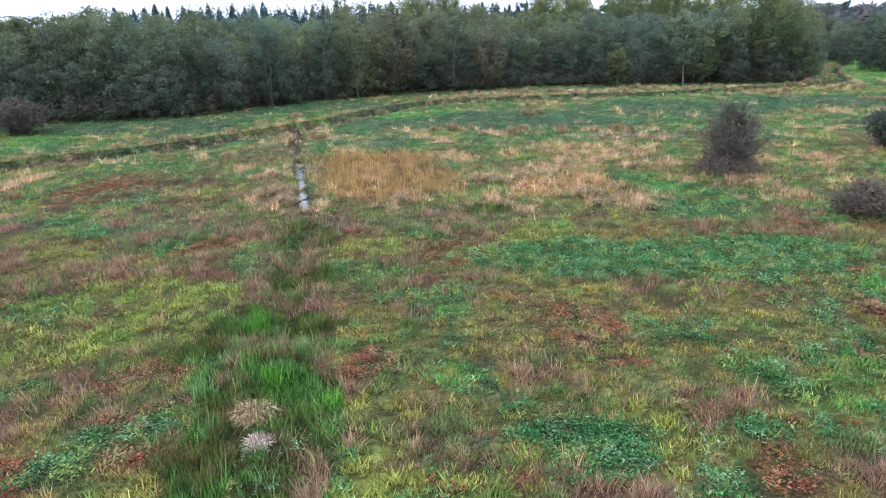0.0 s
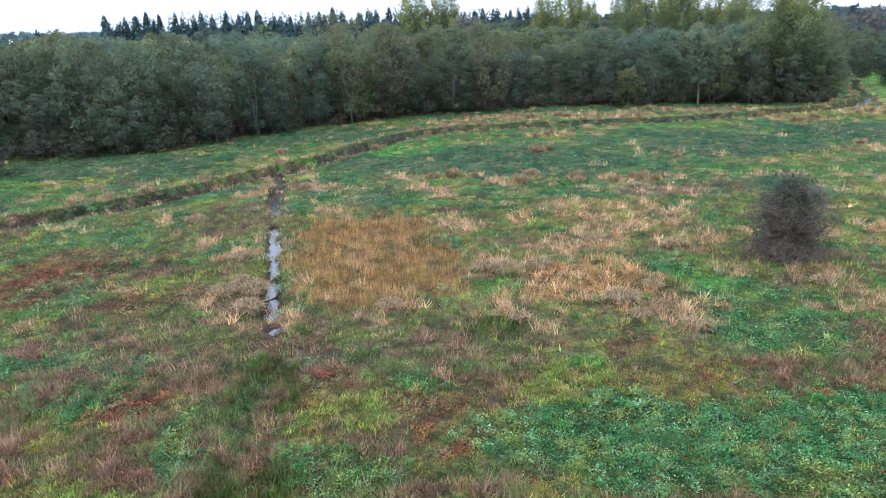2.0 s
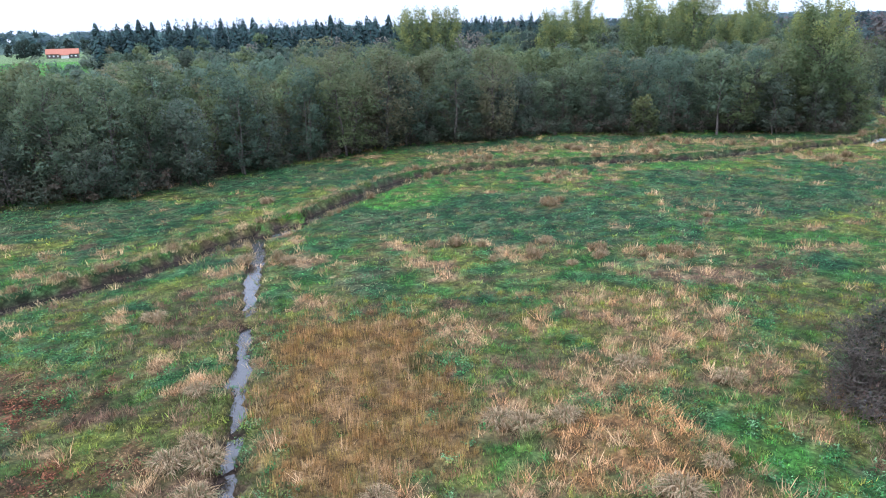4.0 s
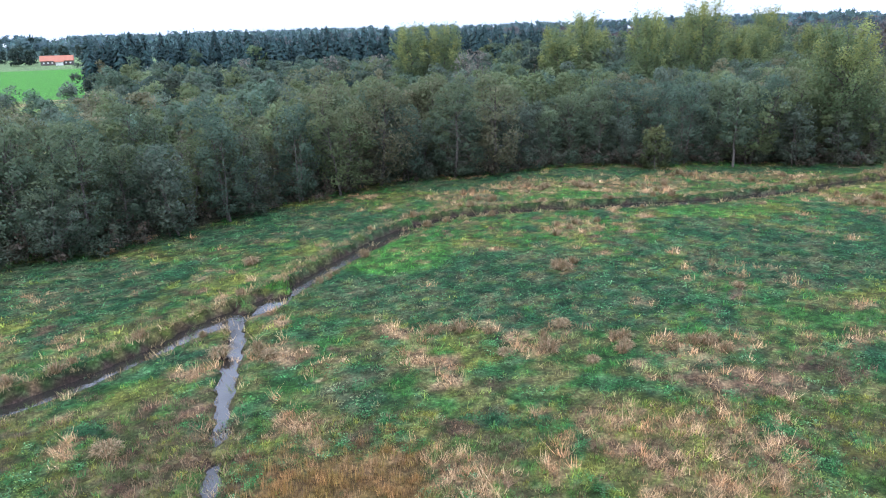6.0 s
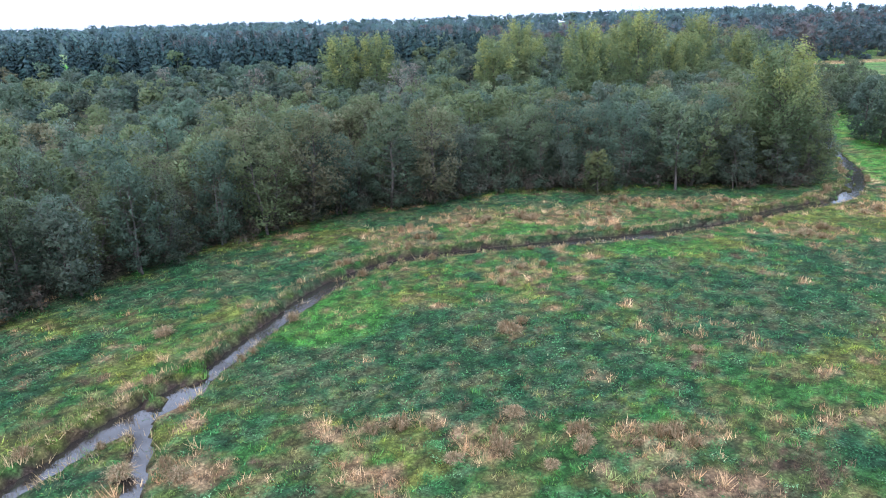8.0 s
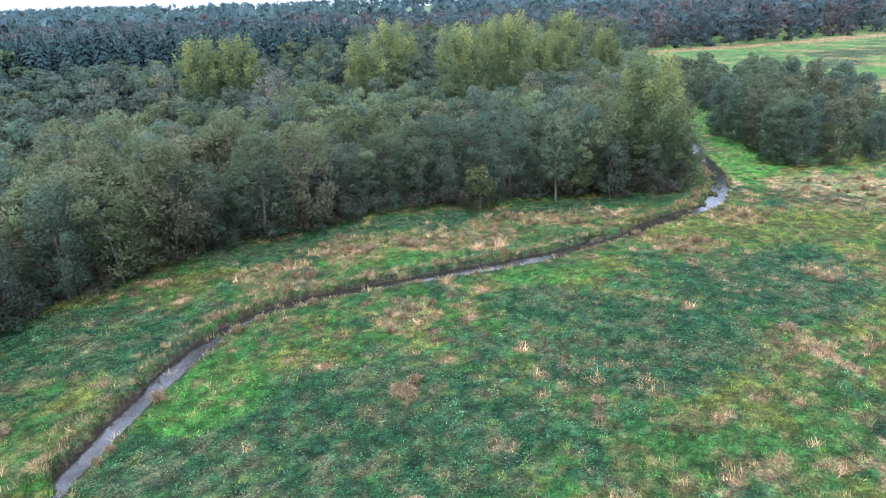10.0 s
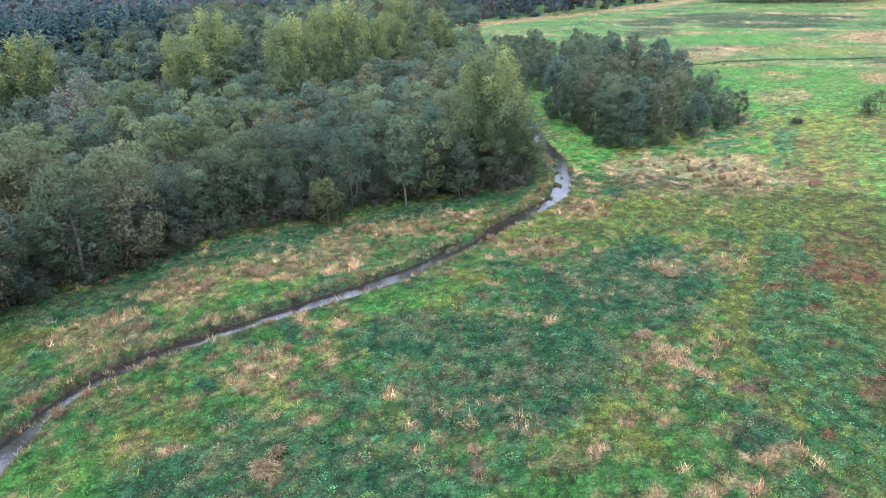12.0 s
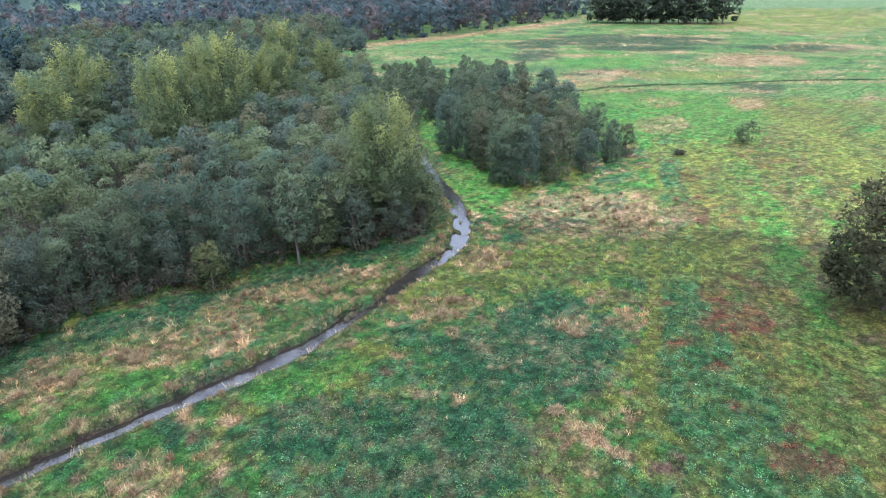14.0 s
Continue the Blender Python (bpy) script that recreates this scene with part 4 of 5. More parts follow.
mid_places = spaced(-190, 160, 90, 260, 4.7, rng, lambda x, y: 10.5 < wood_depth(x, y) < 75 and x > left_edge(y) and x < 60 + (y - 130) * 0.6, 9000)
crown_mass("woodland", "dense alder and willow wood with dull autumn leaves", mid_places, rng.uniform(11.5, 15.5, len(mid_places)),
           rng.uniform(2.6, 3.6, len(mid_places)), 1100, 0.33, [DARK, GREY, RUSTY, TOP, OLIVE, TEAL, OLIVE, GREY], rng)
back_places = spaced(-250, 260, 160, 400, 7.0, rng, lambda x, y: 72 < wood_depth(x, y) and x > left_edge(y) and x < 75 + (y - 160) * 0.62 and y < (spruce_front(x) if x < 46 else 352), 9000)
crown_mass("woodland", "dense alder and willow wood with dull autumn leaves", back_places, rng.uniform(12, 17, len(back_places)) + 4 * ((back_places[:, 0] > 18) & (back_places[:, 0] < 115)),
           rng.uniform(3.0, 4.3, len(back_places)), 600, 0.62, [DARK, GREY, GREY, TEAL, TOP, (0.07, 0.1, 0.08)], rng, False)

# ---- poplars with yellowing tops ----
POP, POPTOP = (0.118, 0.164, 0.086), (0.29, 0.305, 0.1)


def poplar_thing(label, seed, tall, wide, leaves, size, foot=0.2):
    """A poplar: limbs that climb steeply from the stem, each ending in an upright plume of leaves, some yellow at the tips."""
    r = np.random.default_rng(seed)
    zs = np.linspace(0, tall * 0.93, 7)
    sway = np.cumsum(r.normal(size=(7, 2)) * 0.16, axis=0) * np.linspace(0, 1, 7)[:, None]
    axis = np.column_stack([sway, zs])
    axis[0, 2] = -0.3
    wood, n_limb = [tube(axis, np.linspace(0.016 * tall, 0.03, 7), 6)], 40
    start, bend, end = np.zeros((n_limb, 3)), np.zeros((n_limb, 3)), np.zeros((n_limb, 3))
    for k in range(n_limb):
        u = foot * 0.6 + (0.82 - foot * 0.6) * (k + r.uniform(0, 1)) / n_limb
        rise = r.uniform(0.16, 0.3)
        top_u = min(u + rise, 1.0)
        reach = wide * math.sqrt(max(0.2, 1 - ((top_u - 0.64) / 0.46) ** 2)) * math.sqrt(r.uniform(0.25, 1))
        ang = k * 2.4 + r.uniform(-0.5, 0.5)
        out = np.array([math.cos(ang), math.sin(ang), 0])
        stem = np.array([np.interp(u * tall, zs, axis[:, 0]), np.interp(u * tall, zs, axis[:, 1]), 0])
        start[k] = stem + np.array([0, 0, u * tall])
        end[k] = stem + out * reach + np.array([0, 0, top_u * tall])
        bend[k] = stem + out * reach * 0.75 + np.array([0, 0, (u * 0.6 + top_u * 0.4) * tall])
        wood.append(tube([start[k], bend[k], end[k]], [0.09, 0.05, 0.012], 3))
    pick = r.integers(0, n_limb, leaves)
    u = r.uniform(0.25, 1.0, leaves)[:, None]
    c = start[pick] * (1 - u) ** 2 + 2 * bend[pick] * u * (1 - u) + end[pick] * u ** 2
    off = r.normal(size=(leaves, 3))
    plump = (0.155 * wide * r.uniform(0.7, 1.3, n_limb))[pick][:, None] * (1.15 - 0.7 * u)
    c = c + off * plump * np.array([1, 1, 1.7])
    outward = (c - np.array([0, 0, tall * 0.5])) / np.array([wide, wide, tall * 0.5]) + off * 0.35 + np.array([0, 0, 0.35])
    outward /= np.linalg.norm(outward, axis=1)[:, None] + 1e-9
    v, f, nv = leaf_cards(c, size, r, outward, soft_n=0.75)
    gold = r.uniform(0.0, 0.95, n_limb)[pick][:, None] * np.clip((u - 0.3) / 0.5, 0, 1) * np.clip((c[:, 2:3] / tall - 0.45) / 0.3, 0, 1)
    col = tinted(POP, leaves, r) * (1 - gold) + tinted(POPTOP, leaves, r) * gold
    col = col * r.uniform(0.85, 1.15, n_limb)[pick][:, None]
    top = thing("poplar_tree", label, "tree")
    wv, wf = joined(wood)
    child("trunk", arrays_mesh("trunk", wv, wf, [M_BARK], smooth_faces=True), top)
    child("crown", arrays_mesh("crown", v, f, [M_LEAF], np.repeat(col, 3, axis=0), None, True, nv), top)
    return top


poplars = [poplar_thing("tall yellow-green poplar standing above the wood", 300 + i, 25.5, (6.6, 5.8, 6.2)[i], 13000, 0.33, 0.15) for i in range(3)]
plant(poplars, [(0.5, 206), (-8, 204), (29, 199), (38, 214), (46, 187), (54, 203), (64, 213), (77, 211), (70, 227),
                (87, 222), (95, 235), (104, 226), (44, 229), (61, 192)], rng, 0.9, 1.06, "poplars in the wood")
corner = poplar_thing("yellow-green poplar at the wood's corner by the brook", 320, 21.0, 6.2, 16000, 0.26, 0.3)
corner.matrix_basis = pose(61.6, 134.4, 0)

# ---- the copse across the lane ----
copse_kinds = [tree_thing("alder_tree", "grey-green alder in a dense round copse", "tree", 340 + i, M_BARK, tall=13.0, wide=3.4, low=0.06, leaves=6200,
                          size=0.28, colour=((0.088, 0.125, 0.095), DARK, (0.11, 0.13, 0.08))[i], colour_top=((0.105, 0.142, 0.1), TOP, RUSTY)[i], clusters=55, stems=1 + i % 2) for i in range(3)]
copse_places = [(94, 142), (95, 138), (102, 136), (110, 136), (120, 137), (126, 138), (98, 152), (100, 161), (102, 168), (105, 162), (103, 150), (105, 145), (113, 143), (124, 145), (130, 145), (109, 176), (114, 172), (113, 161), (116, 155), (125, 154), (132, 153), (124, 172), (130, 167), (137, 165), (125, 181), (138, 180), (148, 182), (140, 191)]


def copse_grown(x, y):
    """The copse is tallest at its heart and slopes down to low round trees on its open side."""
    side = (x - y) * 0.707
    return 0.98 - 0.36 * float(smooth((side + 24) / 15)) + 0.14 * float(smooth((y - 148) / 20)) * (side < -18)


plant(copse_kinds, copse_places, rng, 0.86, 1.06, "trees of the copse", copse_grown)

# ---- spruces behind the wood ----
spruces = []
for i in range(4):
    (wv, wf), (cv, cf, cc) = spruce_arrays(400 + i, 24.0 + 1.3 * i, 4.3, 480, (0.036, 0.064, 0.064))
    top = thing("spruce_tree", "dark blue-green spruce behind the wood", "tree")
    child("trunk", arrays_mesh("trunk", wv, wf, [M_PINE], smooth_faces=True), top)
    child("crown", arrays_mesh("crown", cv, cf, [M_NEEDLE], cc), top)
    spruces.append(top)
plant(spruces, spaced(-140, 48, 290, 365, 4.4, rng, lambda x, y: spruce_front(x) < y < spruce_front(x) + 15, 6000), rng, 0.9, 1.05, "spruces behind the wood")

# ---- a pale green broad-leaved wood beside the spruces ----
pale_places = np.vstack([spaced(14, 190, 345, 420, 7.0, rng, lambda x, y: x < 75 + (y - 160) * 0.62 - 10, 3000),
                         [(-137, 293), (-131, 296), (-118, 297), (-94, 299), (-72, 300)]])
crown_mass("woodland", "pale green poplars and willows beyond the alder wood", pale_places, rng.uniform(17, 24, len(pale_places)), rng.uniform(3.8, 5.4, len(pale_places)), 420, 0.75,
           [POP, (0.13, 0.165, 0.1), GREY, (0.1, 0.145, 0.095), RUSTY], rng, True, 0.2)

# ---- far woods and hills ----
far_places = spaced(-140, 560, 390, 640, 9.0, rng, lambda x, y: y > np.interp(x, [-140, 100, 199, 245, 314, 447], [412, 416, 406, 394, 397, 420]) and x < 448 + (y - 404) * 0.5, 7000)
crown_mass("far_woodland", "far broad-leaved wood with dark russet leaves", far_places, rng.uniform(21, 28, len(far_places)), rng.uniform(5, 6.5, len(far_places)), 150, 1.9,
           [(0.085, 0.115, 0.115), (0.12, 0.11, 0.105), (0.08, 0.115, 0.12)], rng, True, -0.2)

# distance haze is painted into these pale bluish leaf colours
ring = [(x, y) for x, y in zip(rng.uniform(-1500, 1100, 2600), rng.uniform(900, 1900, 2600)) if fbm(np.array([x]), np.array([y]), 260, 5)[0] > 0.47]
crown_mass("far_woodland", "distant wooded hills on the skyline, haze painted into their blue-green colour", ring, rng.uniform(18, 25, len(ring)), rng.uniform(7, 11, len(ring)), 42, 6.0,
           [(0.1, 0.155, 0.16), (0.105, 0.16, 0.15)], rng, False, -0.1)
rear = spaced(-142, 50, 305, 385, 5.0, rng, lambda x, y: spruce_front(x) + 15 < y < spruce_front(x) + 42, 4000)
pieces, tints, base_col = [], [], (0.036, 0.064, 0.064)
for x, y in rear:
    (wv, wf), (cv, cf, cc) = spruce_arrays(int(x * 7 + y * 13) % 9973, rng.uniform(24, 28), 3.6, 120, base_col)
    z = float(height([x], [y])[0])
    pieces.append((cv + np.array([x, y, z]), cf))
    tints.append(cc)
rv, rf = joined(pieces)
tagged(new("spruce_wood", arrays_mesh("spruce_wood", rv, rf, [M_NEEDLE], np.vstack(tints))), "dense dark spruce wood behind the alders", "woodland", kind="stuff")

# ---- trees by the lane, the far row, single trees and shrubs ----
lane_kinds = [tree_thing("alder_tree", "dark alder where the green lane ends", "tree", 360 + i, M_BARK, tall=14.0, wide=3.6, low=0.08, leaves=3400,
                         size=0.4, colour=(DARK, GREY)[i], colour_top=(OLIVE, TOP)[i], clusters=44) for i in range(2)]
plant(lane_kinds, spaced(96, 165, 192, 245, 5.5, rng, lambda x, y: y > 192 + 0.25 * (x - 100) and y < 250 - 0.2 * (x - 100) and x > 60 + (y - 130) * 0.6, 500), rng, 0.7, 0.98, "trees at the lane's end")
row_kinds = [tree_thing("oak_tree", "dark round tree in a far row with bare trunks", "tree", 370 + i, M_BARK, tall=15.0, wide=6.4, low=0.12, leaves=1100,
                        size=0.9, colour=(0.05, 0.065, 0.045), colour_top=(0.06, 0.075, 0.05), clusters=24) for i in range(2)]
plant(row_kinds, [(403 + 32 * k / 13 + rng.uniform(-3, 3), 372 - 71 * k / 13 + rng.uniform(-3, 3)) for k in range(14)], rng, 1.0, 1.3, "far row of trees")
oak = tree_thing("oak_tree", "broad oak with dull olive-brown autumn leaves", "tree", 381, M_BARK, tall=15.5, wide=6.6, low=0.1, leaves=12000, size=0.36,
                 colour=(0.07, 0.075, 0.04), colour_top=(0.11, 0.1, 0.055), clusters=90, limb=0.09)
oak.matrix_basis = pose(89.5, 74.5, 0)
small = tree_thing("young_tree", "thin young tree with sparse pale green leaves", "tree", 382, M_BARK, tall=5.2, wide=2.5, low=0.1, leaves=900, size=0.28, stems=3,
                   colour=(0.1, 0.13, 0.07), colour_top=(0.12, 0.14, 0.08), clusters=24)
small.matrix_basis = pose(154, 126.6, 0)
low_tree = tree_thing("young_tree", "low tree with olive-yellow leaves at the wood's edge", "tree", 383, M_BARK, tall=6.5, wide=2.2, low=0.05, leaves=1500, size=0.34,
                      colour=(0.09, 0.11, 0.052), colour_top=(0.135, 0.14, 0.062), clusters=30)
low_tree.matrix_basis = pose(33.2, 133, 0)
pale = tree_thing("alder_tree", "alder with a tall pale trunk at the wood's edge", "tree", 384, M_PALE, tall=13.0, wide=2.6, low=0.3, leaves=1900, size=0.36,
                  colour=DARK, colour_top=TOP, clusters=24)
pale.matrix_basis = pose(45.6, 133.2, 0)
bare_kinds = [tree_thing("bare_tree", "nearly leafless pale grey tree among the alders", "tree", 390 + i, M_PALE, tall=17.5, wide=3.4, low=0.35, leaves=500, size=0.35,
                         colour=(0.16, 0.15, 0.12), colour_top=(0.2, 0.18, 0.15), clusters=110, limb=0.05) for i in range(2)]
plant(bare_kinds, [(-27, 196), (5, 178), (26, 226), (-16, 205), (8, 190), (-60, 240)], rng, 0.9, 1.1, "leafless trees in the wood")


def twig_bush(name, label, seed, tall, wide, stems, leaves, size, colour, bark_mat, twigs=7, core=0.0):
    """A shrub of many thin forking stems with a thin cover of leaves."""
    r = np.random.default_rng(seed)
    wood, ends = [], []
    for k in range(stems):
        ang, lift = r.uniform(0, 2 * np.pi), r.uniform(-0.55, 1.0)
        out = np.sqrt(1 - lift * lift) * wide * r.uniform(0.4, 1.1)
        tip = np.array([out * np.cos(ang), out * np.sin(ang), max(0.25, tall * (0.45 + 0.52 * lift * r.uniform(0.75, 1.05)))])
        foot = np.array([0.5 * np.cos(ang), 0.5 * np.sin(ang), -0.1]) * r.uniform(0.2, 1.4)
        mid = foot * 0.5 + tip * 0.5 + np.array([0, 0, 0.1 * tall]) + r.normal(size=3) * 0.2
        wood.append(tube([foot, mid, tip], [0.035, 0.02, 0.007], 3))
        for j in range(twigs):
            u = r.uniform(0.3, 1)
            a = mid * (1 - u) + tip * u
            d = r.normal(size=3)
            d[2] = abs(d[2]) * 0.6
            e = a + d / np.linalg.norm(d) * r.uniform(0.35, 0.9)
            wood.append(tube([a, (a + e) / 2 + r.normal(size=3) * 0.05, e], [0.012, 0.009, 0.005], 3))
            ends += [a, (a + e) / 2, e]
    ends = np.array(ends)
    heart = np.exp(-((ends[:, 0] ** 2 + ends[:, 1] ** 2) / (0.34 * wide) ** 2)) * core + (1 - core) * 0.2       # leaves last longest at the heart
    c = ends[r.choice(len(ends), leaves, p=heart / heart.sum())] + r.normal(size=(leaves, 3)) * 0.12
    c[:, 2] = np.abs(c[:, 2])
    outward = c - np.array([0, 0, tall * 0.3])
    outward /= np.linalg.norm(outward, axis=1)[:, None] + 1e-9
    v, f, nv = leaf_cards(c, size, r, outward, soft_n=0.5)
    top = thing(name, label, "bush")
    wv, wf = joined(wood)
    child("branchwork", arrays_mesh("branchwork", wv, wf, [bark_mat]), top)
    child("foliage", arrays_mesh("foliage", v, f, [M_LEAF], np.repeat(tinted(colour, leaves, r, 0.3, 0.2), 3, axis=0), None, True, nv), top)
    return top


twig_bush("hawthorn_bush", "round thorny bush, brown twigs and few dull leaves", 501, 5.0, 2.35, 210, 2300, 0.12, (0.062, 0.075, 0.05), M_TWIG, 10, 0.8).matrix_basis = pose(19.7, 46.8, 0)
twig_bush("thorn_bush", "dark green thorn bush in tall meadow grass", 502, 3.4, 2.2, 120, 4200, 0.16, (0.05, 0.075, 0.055), M_TWIG).matrix_basis = pose(36.2, 55, 0)
twig_bush("thorn_bush", "low brown thorn bush with withered leaves", 503, 1.7, 1.8, 90, 2600, 0.13, (0.12, 0.1, 0.075), M_TWIG).matrix_basis = pose(21.8, 34.3, 0)
twig_bush("thorn_bush", "brown leafless bush before the wood", 504, 4.4, 3.6, 160, 4000, 0.2, (0.11, 0.095, 0.08), M_TWIG).matrix_basis = pose(-50, 80, 0)

# ---- farm on the far slope ----
farm = thing("barn", "long farm barn with a red tiled roof", "barn")


def box_arrays(x0, x1, y0, y1, z0, z1):
    v = np.array([(x, y, z) for z in (z0, z1) for y in (y0, y1) for x in (x0, x1)], float)
    f = np.array([(0, 1, 5, 4), (1, 3, 7, 5), (3, 2, 6, 7), (2, 0, 4, 6), (4, 5, 7, 6), (0, 2, 3, 1)])
    return v, f


def gable(x0, x1, y0, y1, z0, z1, eave=0.6, thick=0.35):
    ym = (y0 + y1) / 2
    v, f = [], []
    for ya, yb in ((y0 - eave, ym), (y1 + eave, ym)):
        b0 = len(v)
        v += [(x0 - eave, ya, z0 - 0.2), (x1 + eave, ya, z0 - 0.2), (x1 + eave, yb, z1), (x0 - eave, yb, z1)]
        v += [(a, b, c - thick) for a, b, c in v[b0:b0 + 4]]
        f += [tuple(b0 + k for k in q) for q in ((0, 1, 2, 3), (7, 6, 5, 4), (0, 4, 5, 1), (1, 5, 6, 2), (2, 6, 7, 3), (3, 7, 4, 0))]
    return np.array(v), np.array(f)


child("wall", arrays_mesh("wall", *box_arrays(-13.5, 13.5, -5.5, 5.5, -0.5, 4.2), [M_BRICK]), farm)
child("roof", arrays_mesh("roof", *gable(-13.5, 13.5, -5.5, 5.5, 4.2, 8.6), [M_ROOF]), farm, "red tiled gable roof")
child("wing", arrays_mesh("wing", *box_arrays(-1, 5, -11, -5.5, -0.5, 3.2), [M_WHITE]), farm, "whitewashed wing")
child("roof", arrays_mesh("roof", *gable(-1.4, 5.4, -11, -5.7, 3.2, 5.4), [M_ROOF]), farm)
for k, wx in enumerate((-11, -7.5, -4, 7.5, 11)):
    child("window", arrays_mesh("window", *box_arrays(wx - 0.7, wx + 0.7, -5.56, -5.5, 1.4, 2.7), [M_WHITE]), farm)
child("door", arrays_mesh("door", *box_arrays(8.6, 10.0, -5.58, -5.5, -0.1, 2.4), [M_BARK]), farm, "dark plank barn door")
farm.matrix_basis = pose(-360, 686, float(height([-360], [686])[0]), 0, 0, 24)
farm_trees = [tree_thing("oak_tree", "dark round tree beside the farm", "tree", 420 + i, M_BARK, tall=15.0, wide=6.5, low=0.1, leaves=500, size=1.5,
                         colour=(0.04, 0.06, 0.05), colour_top=(0.05, 0.075, 0.055), clusters=24) for i in range(2)]
plant(farm_trees, [(-386, 668), (-393, 676), (-381, 680), (-385, 715), (-350, 715), (-335, 712), (-320, 700), (-372, 722), (-430, 720), (-415, 735)], rng, 0.8, 1.15, "trees round the farm")

# ---- undergrowth along the wood ----
edge_x = rng.uniform(-76, 72, 620)
edge_y = np.interp(edge_x, FRONT[:, 0], FRONT[:, 1]) + rng.uniform(-2.2, 7, 620)
crown_mass("undergrowth", "brown brambles and saplings under the alders", list(zip(edge_x, edge_y)), rng.uniform(1.2, 3.8, 620), rng.uniform(0.9, 1.8, 620), 150, 0.2,
           [(0.07, 0.075, 0.055), (0.09, 0.08, 0.065), (0.06, 0.09, 0.06), (0.08, 0.1, 0.07), (0.1, 0.085, 0.065)], rng, False, 0.05)
twig_bush("thorn_bush", "small dark bush in the open pasture", 505, 1.1, 1.2, 40, 420, 0.16, (0.04, 0.055, 0.04), M_TWIG).matrix_basis = pose(135, 131, 0)
ring_a = rng.uniform(0, 2 * np.pi, 150)
ring_r = rng.uniform(1.2, 3.4, 150)
tuft_field("bush_skirt", "withered brown grass round the thorny bush", 19.3 + ring_r * np.cos(ring_a), 46.4 + ring_r * np.sin(ring_a), rng, 1.6, "brown")
twig_bush("bramble", "low purple-brown brambles round the thorny bush", 506, 1.0, 2.4, 110, 1500, 0.12, (0.105, 0.088, 0.07), M_TWIG).matrix_basis = pose(19.3, 46.4, 0)


# ---- single tussocks ----
def tussock(seed, tall, wide, colours, n=520, thick=1.0):
    """A mound of dead grass: long blades that arch out from one foot and hang down."""
    r = np.random.default_rng(seed)
    ang, u = r.uniform(0, 2 * np.pi, n), r.uniform(0.05, 1, n) ** 0.7
    turn = ang + r.normal(0, 0.7, n)
    out = np.column_stack([np.cos(ang), np.sin(ang), np.zeros(n)])
    fall = np.column_stack([np.cos(turn), np.sin(turn), np.zeros(n)])
    sid = np.column_stack([-np.sin(ang), np.cos(ang), np.zeros(n)]) * r.uniform(0.006, 0.014, (n, 1)) * thick
    up = np.array([[0, 0, 1.0]])
    foot = out * (0.45 * wide * r.uniform(0, 1, n))[:, None] - up * 0.05
    knee = foot + out * (0.3 * wide * u)[:, None] + up * (tall * r.uniform(0.45, 1.05, n) * (1.05 - 0.4 * u))[:, None]
    tip = knee + fall * (0.45 * wide * u)[:, None] + up * (tall * r.uniform(-0.5, 0.2, n) * u)[:, None]
    v = np.stack([foot - sid, foot + sid, knee + sid, knee - sid, tip], 1).reshape(-1, 3)
    k = np.arange(n)[:, None] * 5
    f = np.hstack([k, k + 1, k + 2, k, k + 2, k + 3, k + 3, k + 2, k + 4]).reshape(-1, 3)
    pal = np.array(colours)[r.integers(0, len(colours), n)] * r.uniform(0.7, 1.25, (n, 1))
    return arrays_mesh("grass_tussock", v, f, [M_GRASS], np.repeat(pal, 5, axis=0))


STRAW = [(0.36, 0.26, 0.16), (0.3, 0.2, 0.11), (0.42, 0.32, 0.2), (0.2, 0.15, 0.09), (0.16, 0.16, 0.08)]
tan_tussocks = [tagged(new("grass_tussock", tussock(600 + i, 0.5, 0.62, STRAW)), "mounded tussock of dry straw-coloured grass", "tussock", "straw tussocks") for i in range(3)]
MOUNDS = [(-4.9, 14.9), (-12.6, 48.9), (-11.2, 44.2), (-10.1, 42.8), (-9.8, 40.5), (-11.7, 42.8), (-18.7, 58.5), (9.4, 50.8), (2.2, 45.5), (3.3, 45.1), (5.2, 45.7), (10.6, 42.0), (13.9, 48.9), (8.6, 40.2), (9.0, 38.4), (19.3, 42.1), (11.1, 36.9), (3.3, 38.2), (-2.8, 40.3),
          (-19.6, 91.0), (12.2, 69.7), (8.4, 73.6), (10.6, 86.5), (24.6, 80.6), (3.8, 69.0), (-12.7, 69.7), (-16.3, 70.5), (9.5, 67.7),
          (20.0, 121.5), (14.3, 122.3), (11.3, 119.1), (50.8, 107.7), (46.8, 85.7), (84.3, 124.3), (59.2, 94.1), (64.1, 115.6)]
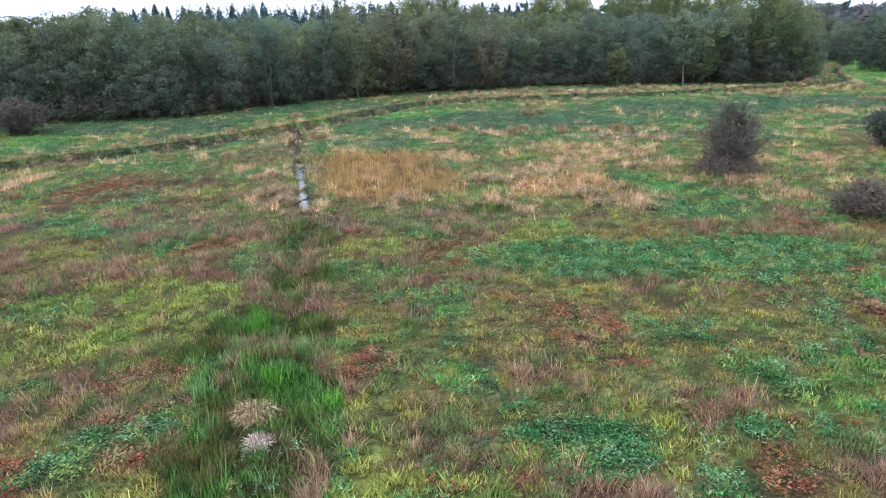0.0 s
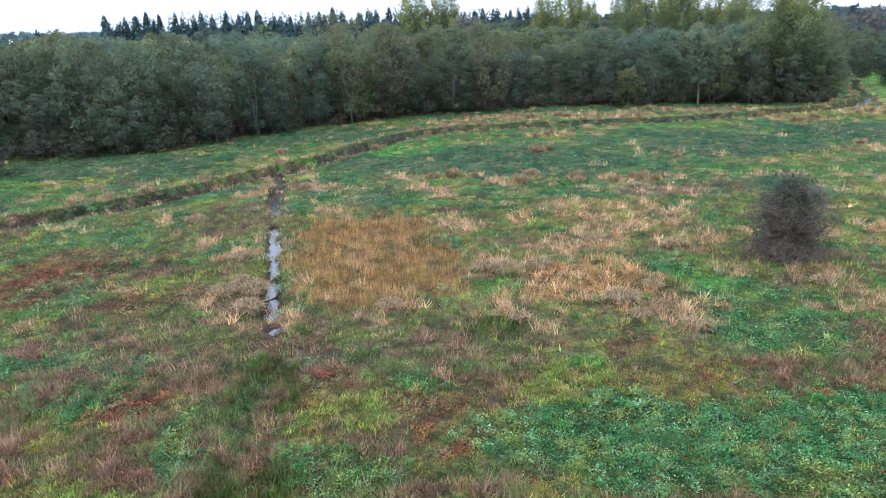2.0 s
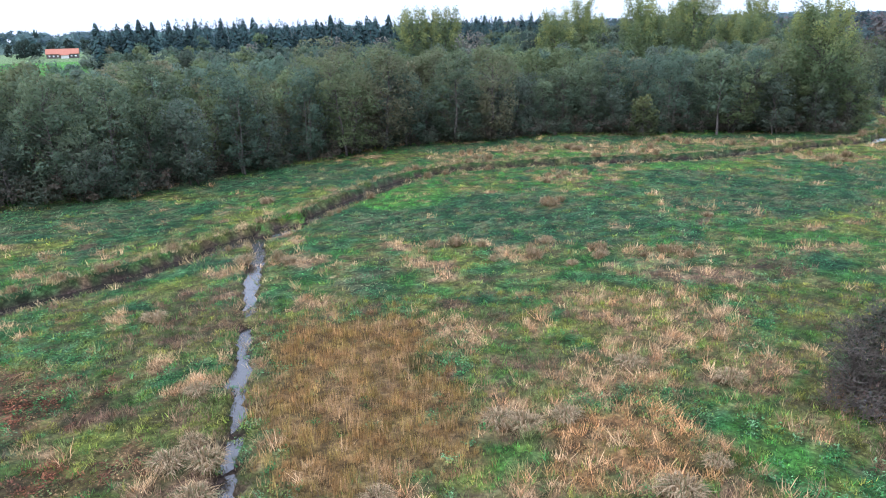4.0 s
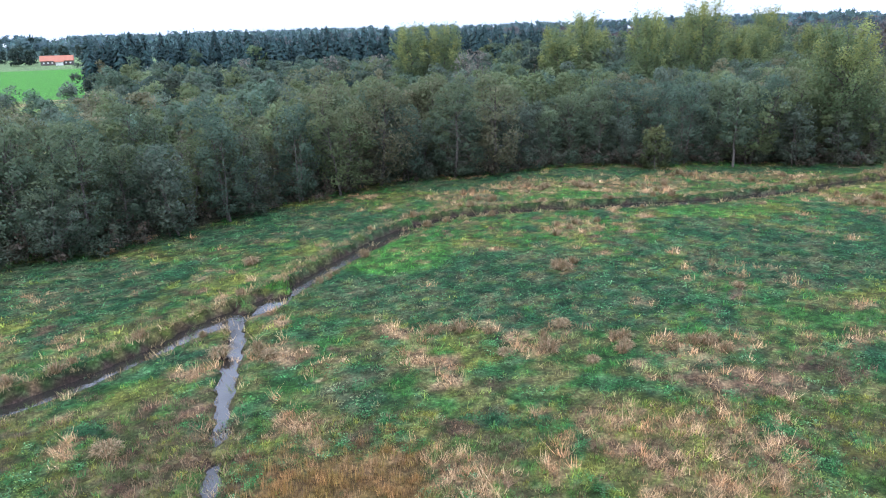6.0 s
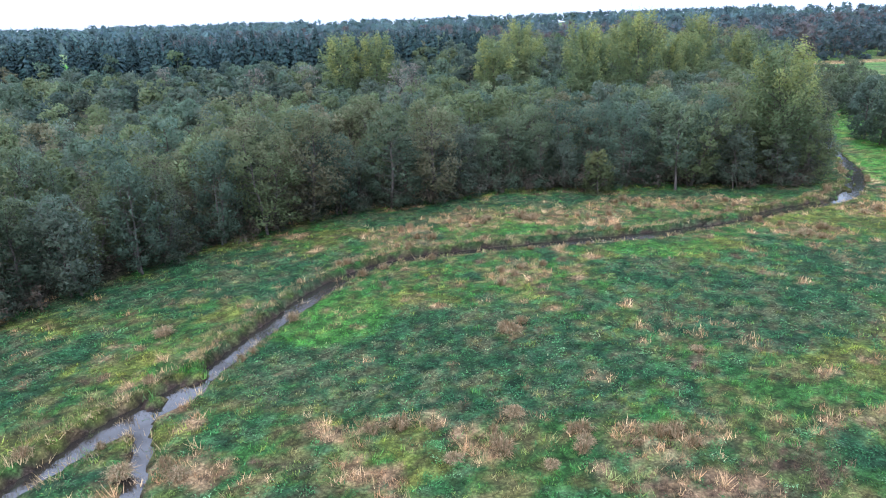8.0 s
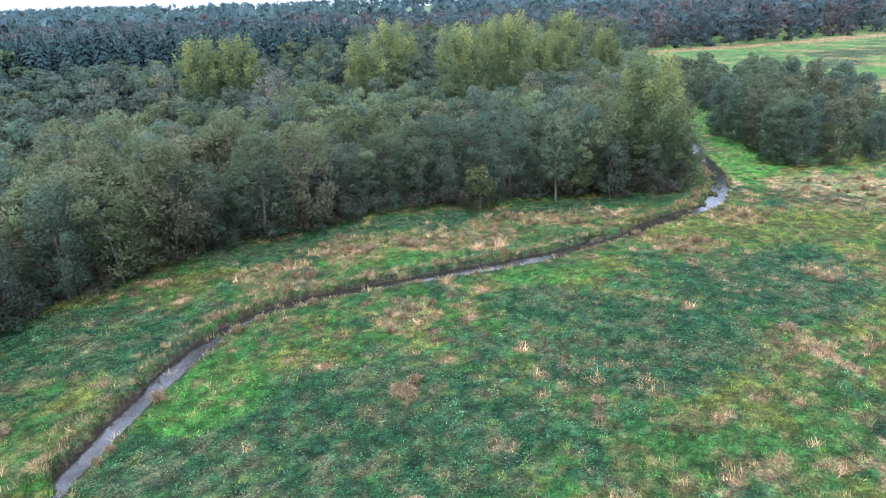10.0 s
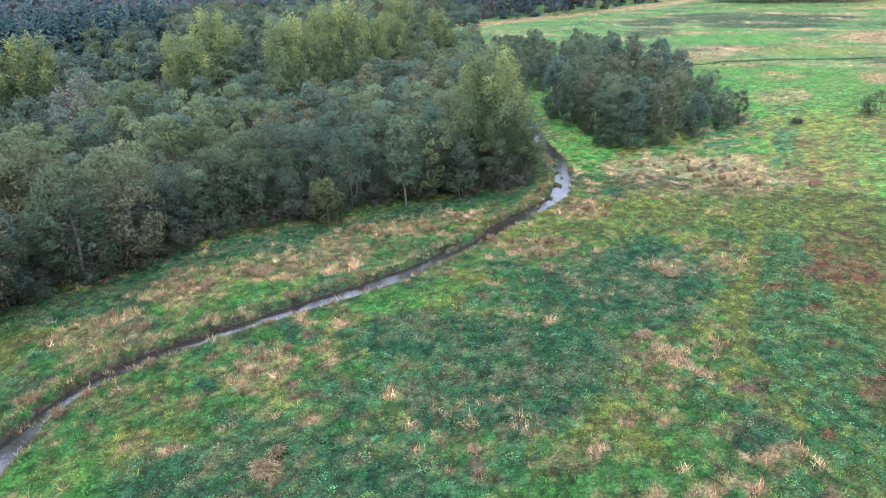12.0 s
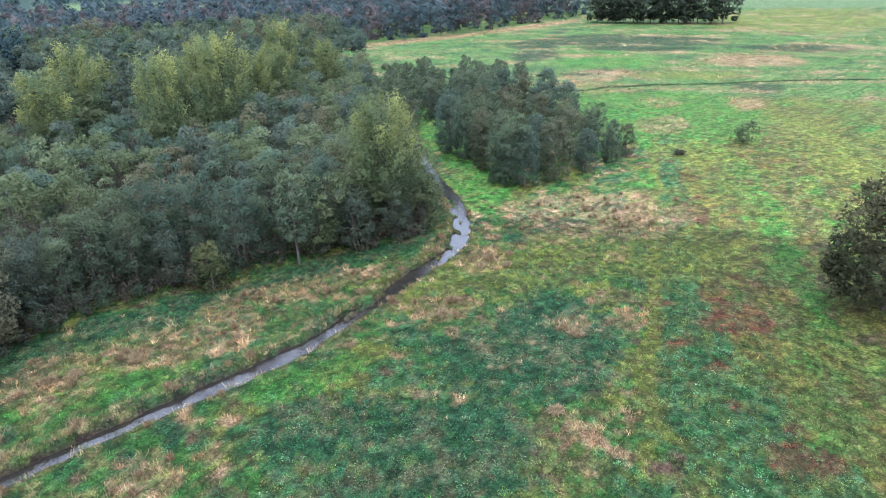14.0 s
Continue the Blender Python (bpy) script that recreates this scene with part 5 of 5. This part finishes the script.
for i, (x, y) in enumerate(MOUNDS):
    s = rng.uniform(0.8, 1.35)
    m = pose(x, y, float(height([x], [y])[0]), 0, 0, rng.uniform(0, 360)) @ Matrix.Diagonal((s * 1.15, s * 1.15, s, 1))
    if i < 3:
        tan_tussocks[i].matrix_basis = m
    else:
        copy_thing(tan_tussocks[i % 3], m)
far_tussocks = [tagged(new("grass_tussock", tussock(620 + i, 0.7, 0.85, [(a * 0.85, b * 0.82, c * 0.8) for a, b, c in STRAW], 200, 1.5)), "loose tussock of bleached straw-coloured meadow grass", "tussock", "straw tussocks") for i in range(4)]
spots = []
for cx, cy, rx, ry, turn in TAN_MID + TAN_FAR:
    if cx > 110:
        continue
    for i in range(int(3 + rx * ry * 0.22)):
        a, b = rng.normal(0, 0.5, 2)
        ca, sa = math.cos(radians(turn)), math.sin(radians(turn))
        spots.append((cx + a * rx * ca - b * ry * sa, cy + a * rx * sa + b * ry * ca))
for t in rng.uniform(0.12, 0.72, 46):        # along the brook's raised bank
    p, q = BROOK[int(t * len(BROOK))], BROOK[int(t * len(BROOK)) + 1]
    side = np.array([-(q - p)[1], (q - p)[0]]) / np.linalg.norm(q - p)
    spots.append(tuple(p + side * rng.choice([1.6, 2.0, 2.6, -1.7])))
spots = [(x, y) for x, y in spots if wood_depth(x, y) < -1 and min(away([x], [y], BROOK)[0][0], away([x], [y], DITCH)[0][0]) > 1.4]
for i, (x, y) in enumerate(spots):
    s = rng.uniform(0.7, 1.3)
    m = pose(x, y, float(height([x], [y])[0]), 0, 0, rng.uniform(0, 360)) @ Matrix.Diagonal((s, s, s * rng.uniform(0.8, 1.2), 1))
    if i < 4:
        far_tussocks[i].matrix_basis = m
    else:
        copy_thing(far_tussocks[i % 4], m)
white_tussock = tagged(new("grass_tussock", tussock(610, 0.42, 0.42, [(0.5, 0.4, 0.33), (0.4, 0.3, 0.24), (0.56, 0.47, 0.4), (0.25, 0.18, 0.13)])), "bleached whitish grass tussock beside the ditch", "tussock")
white_tussock.matrix_basis = pose(-4.5, 13.7, float(height([-4.5], [13.7])[0]))
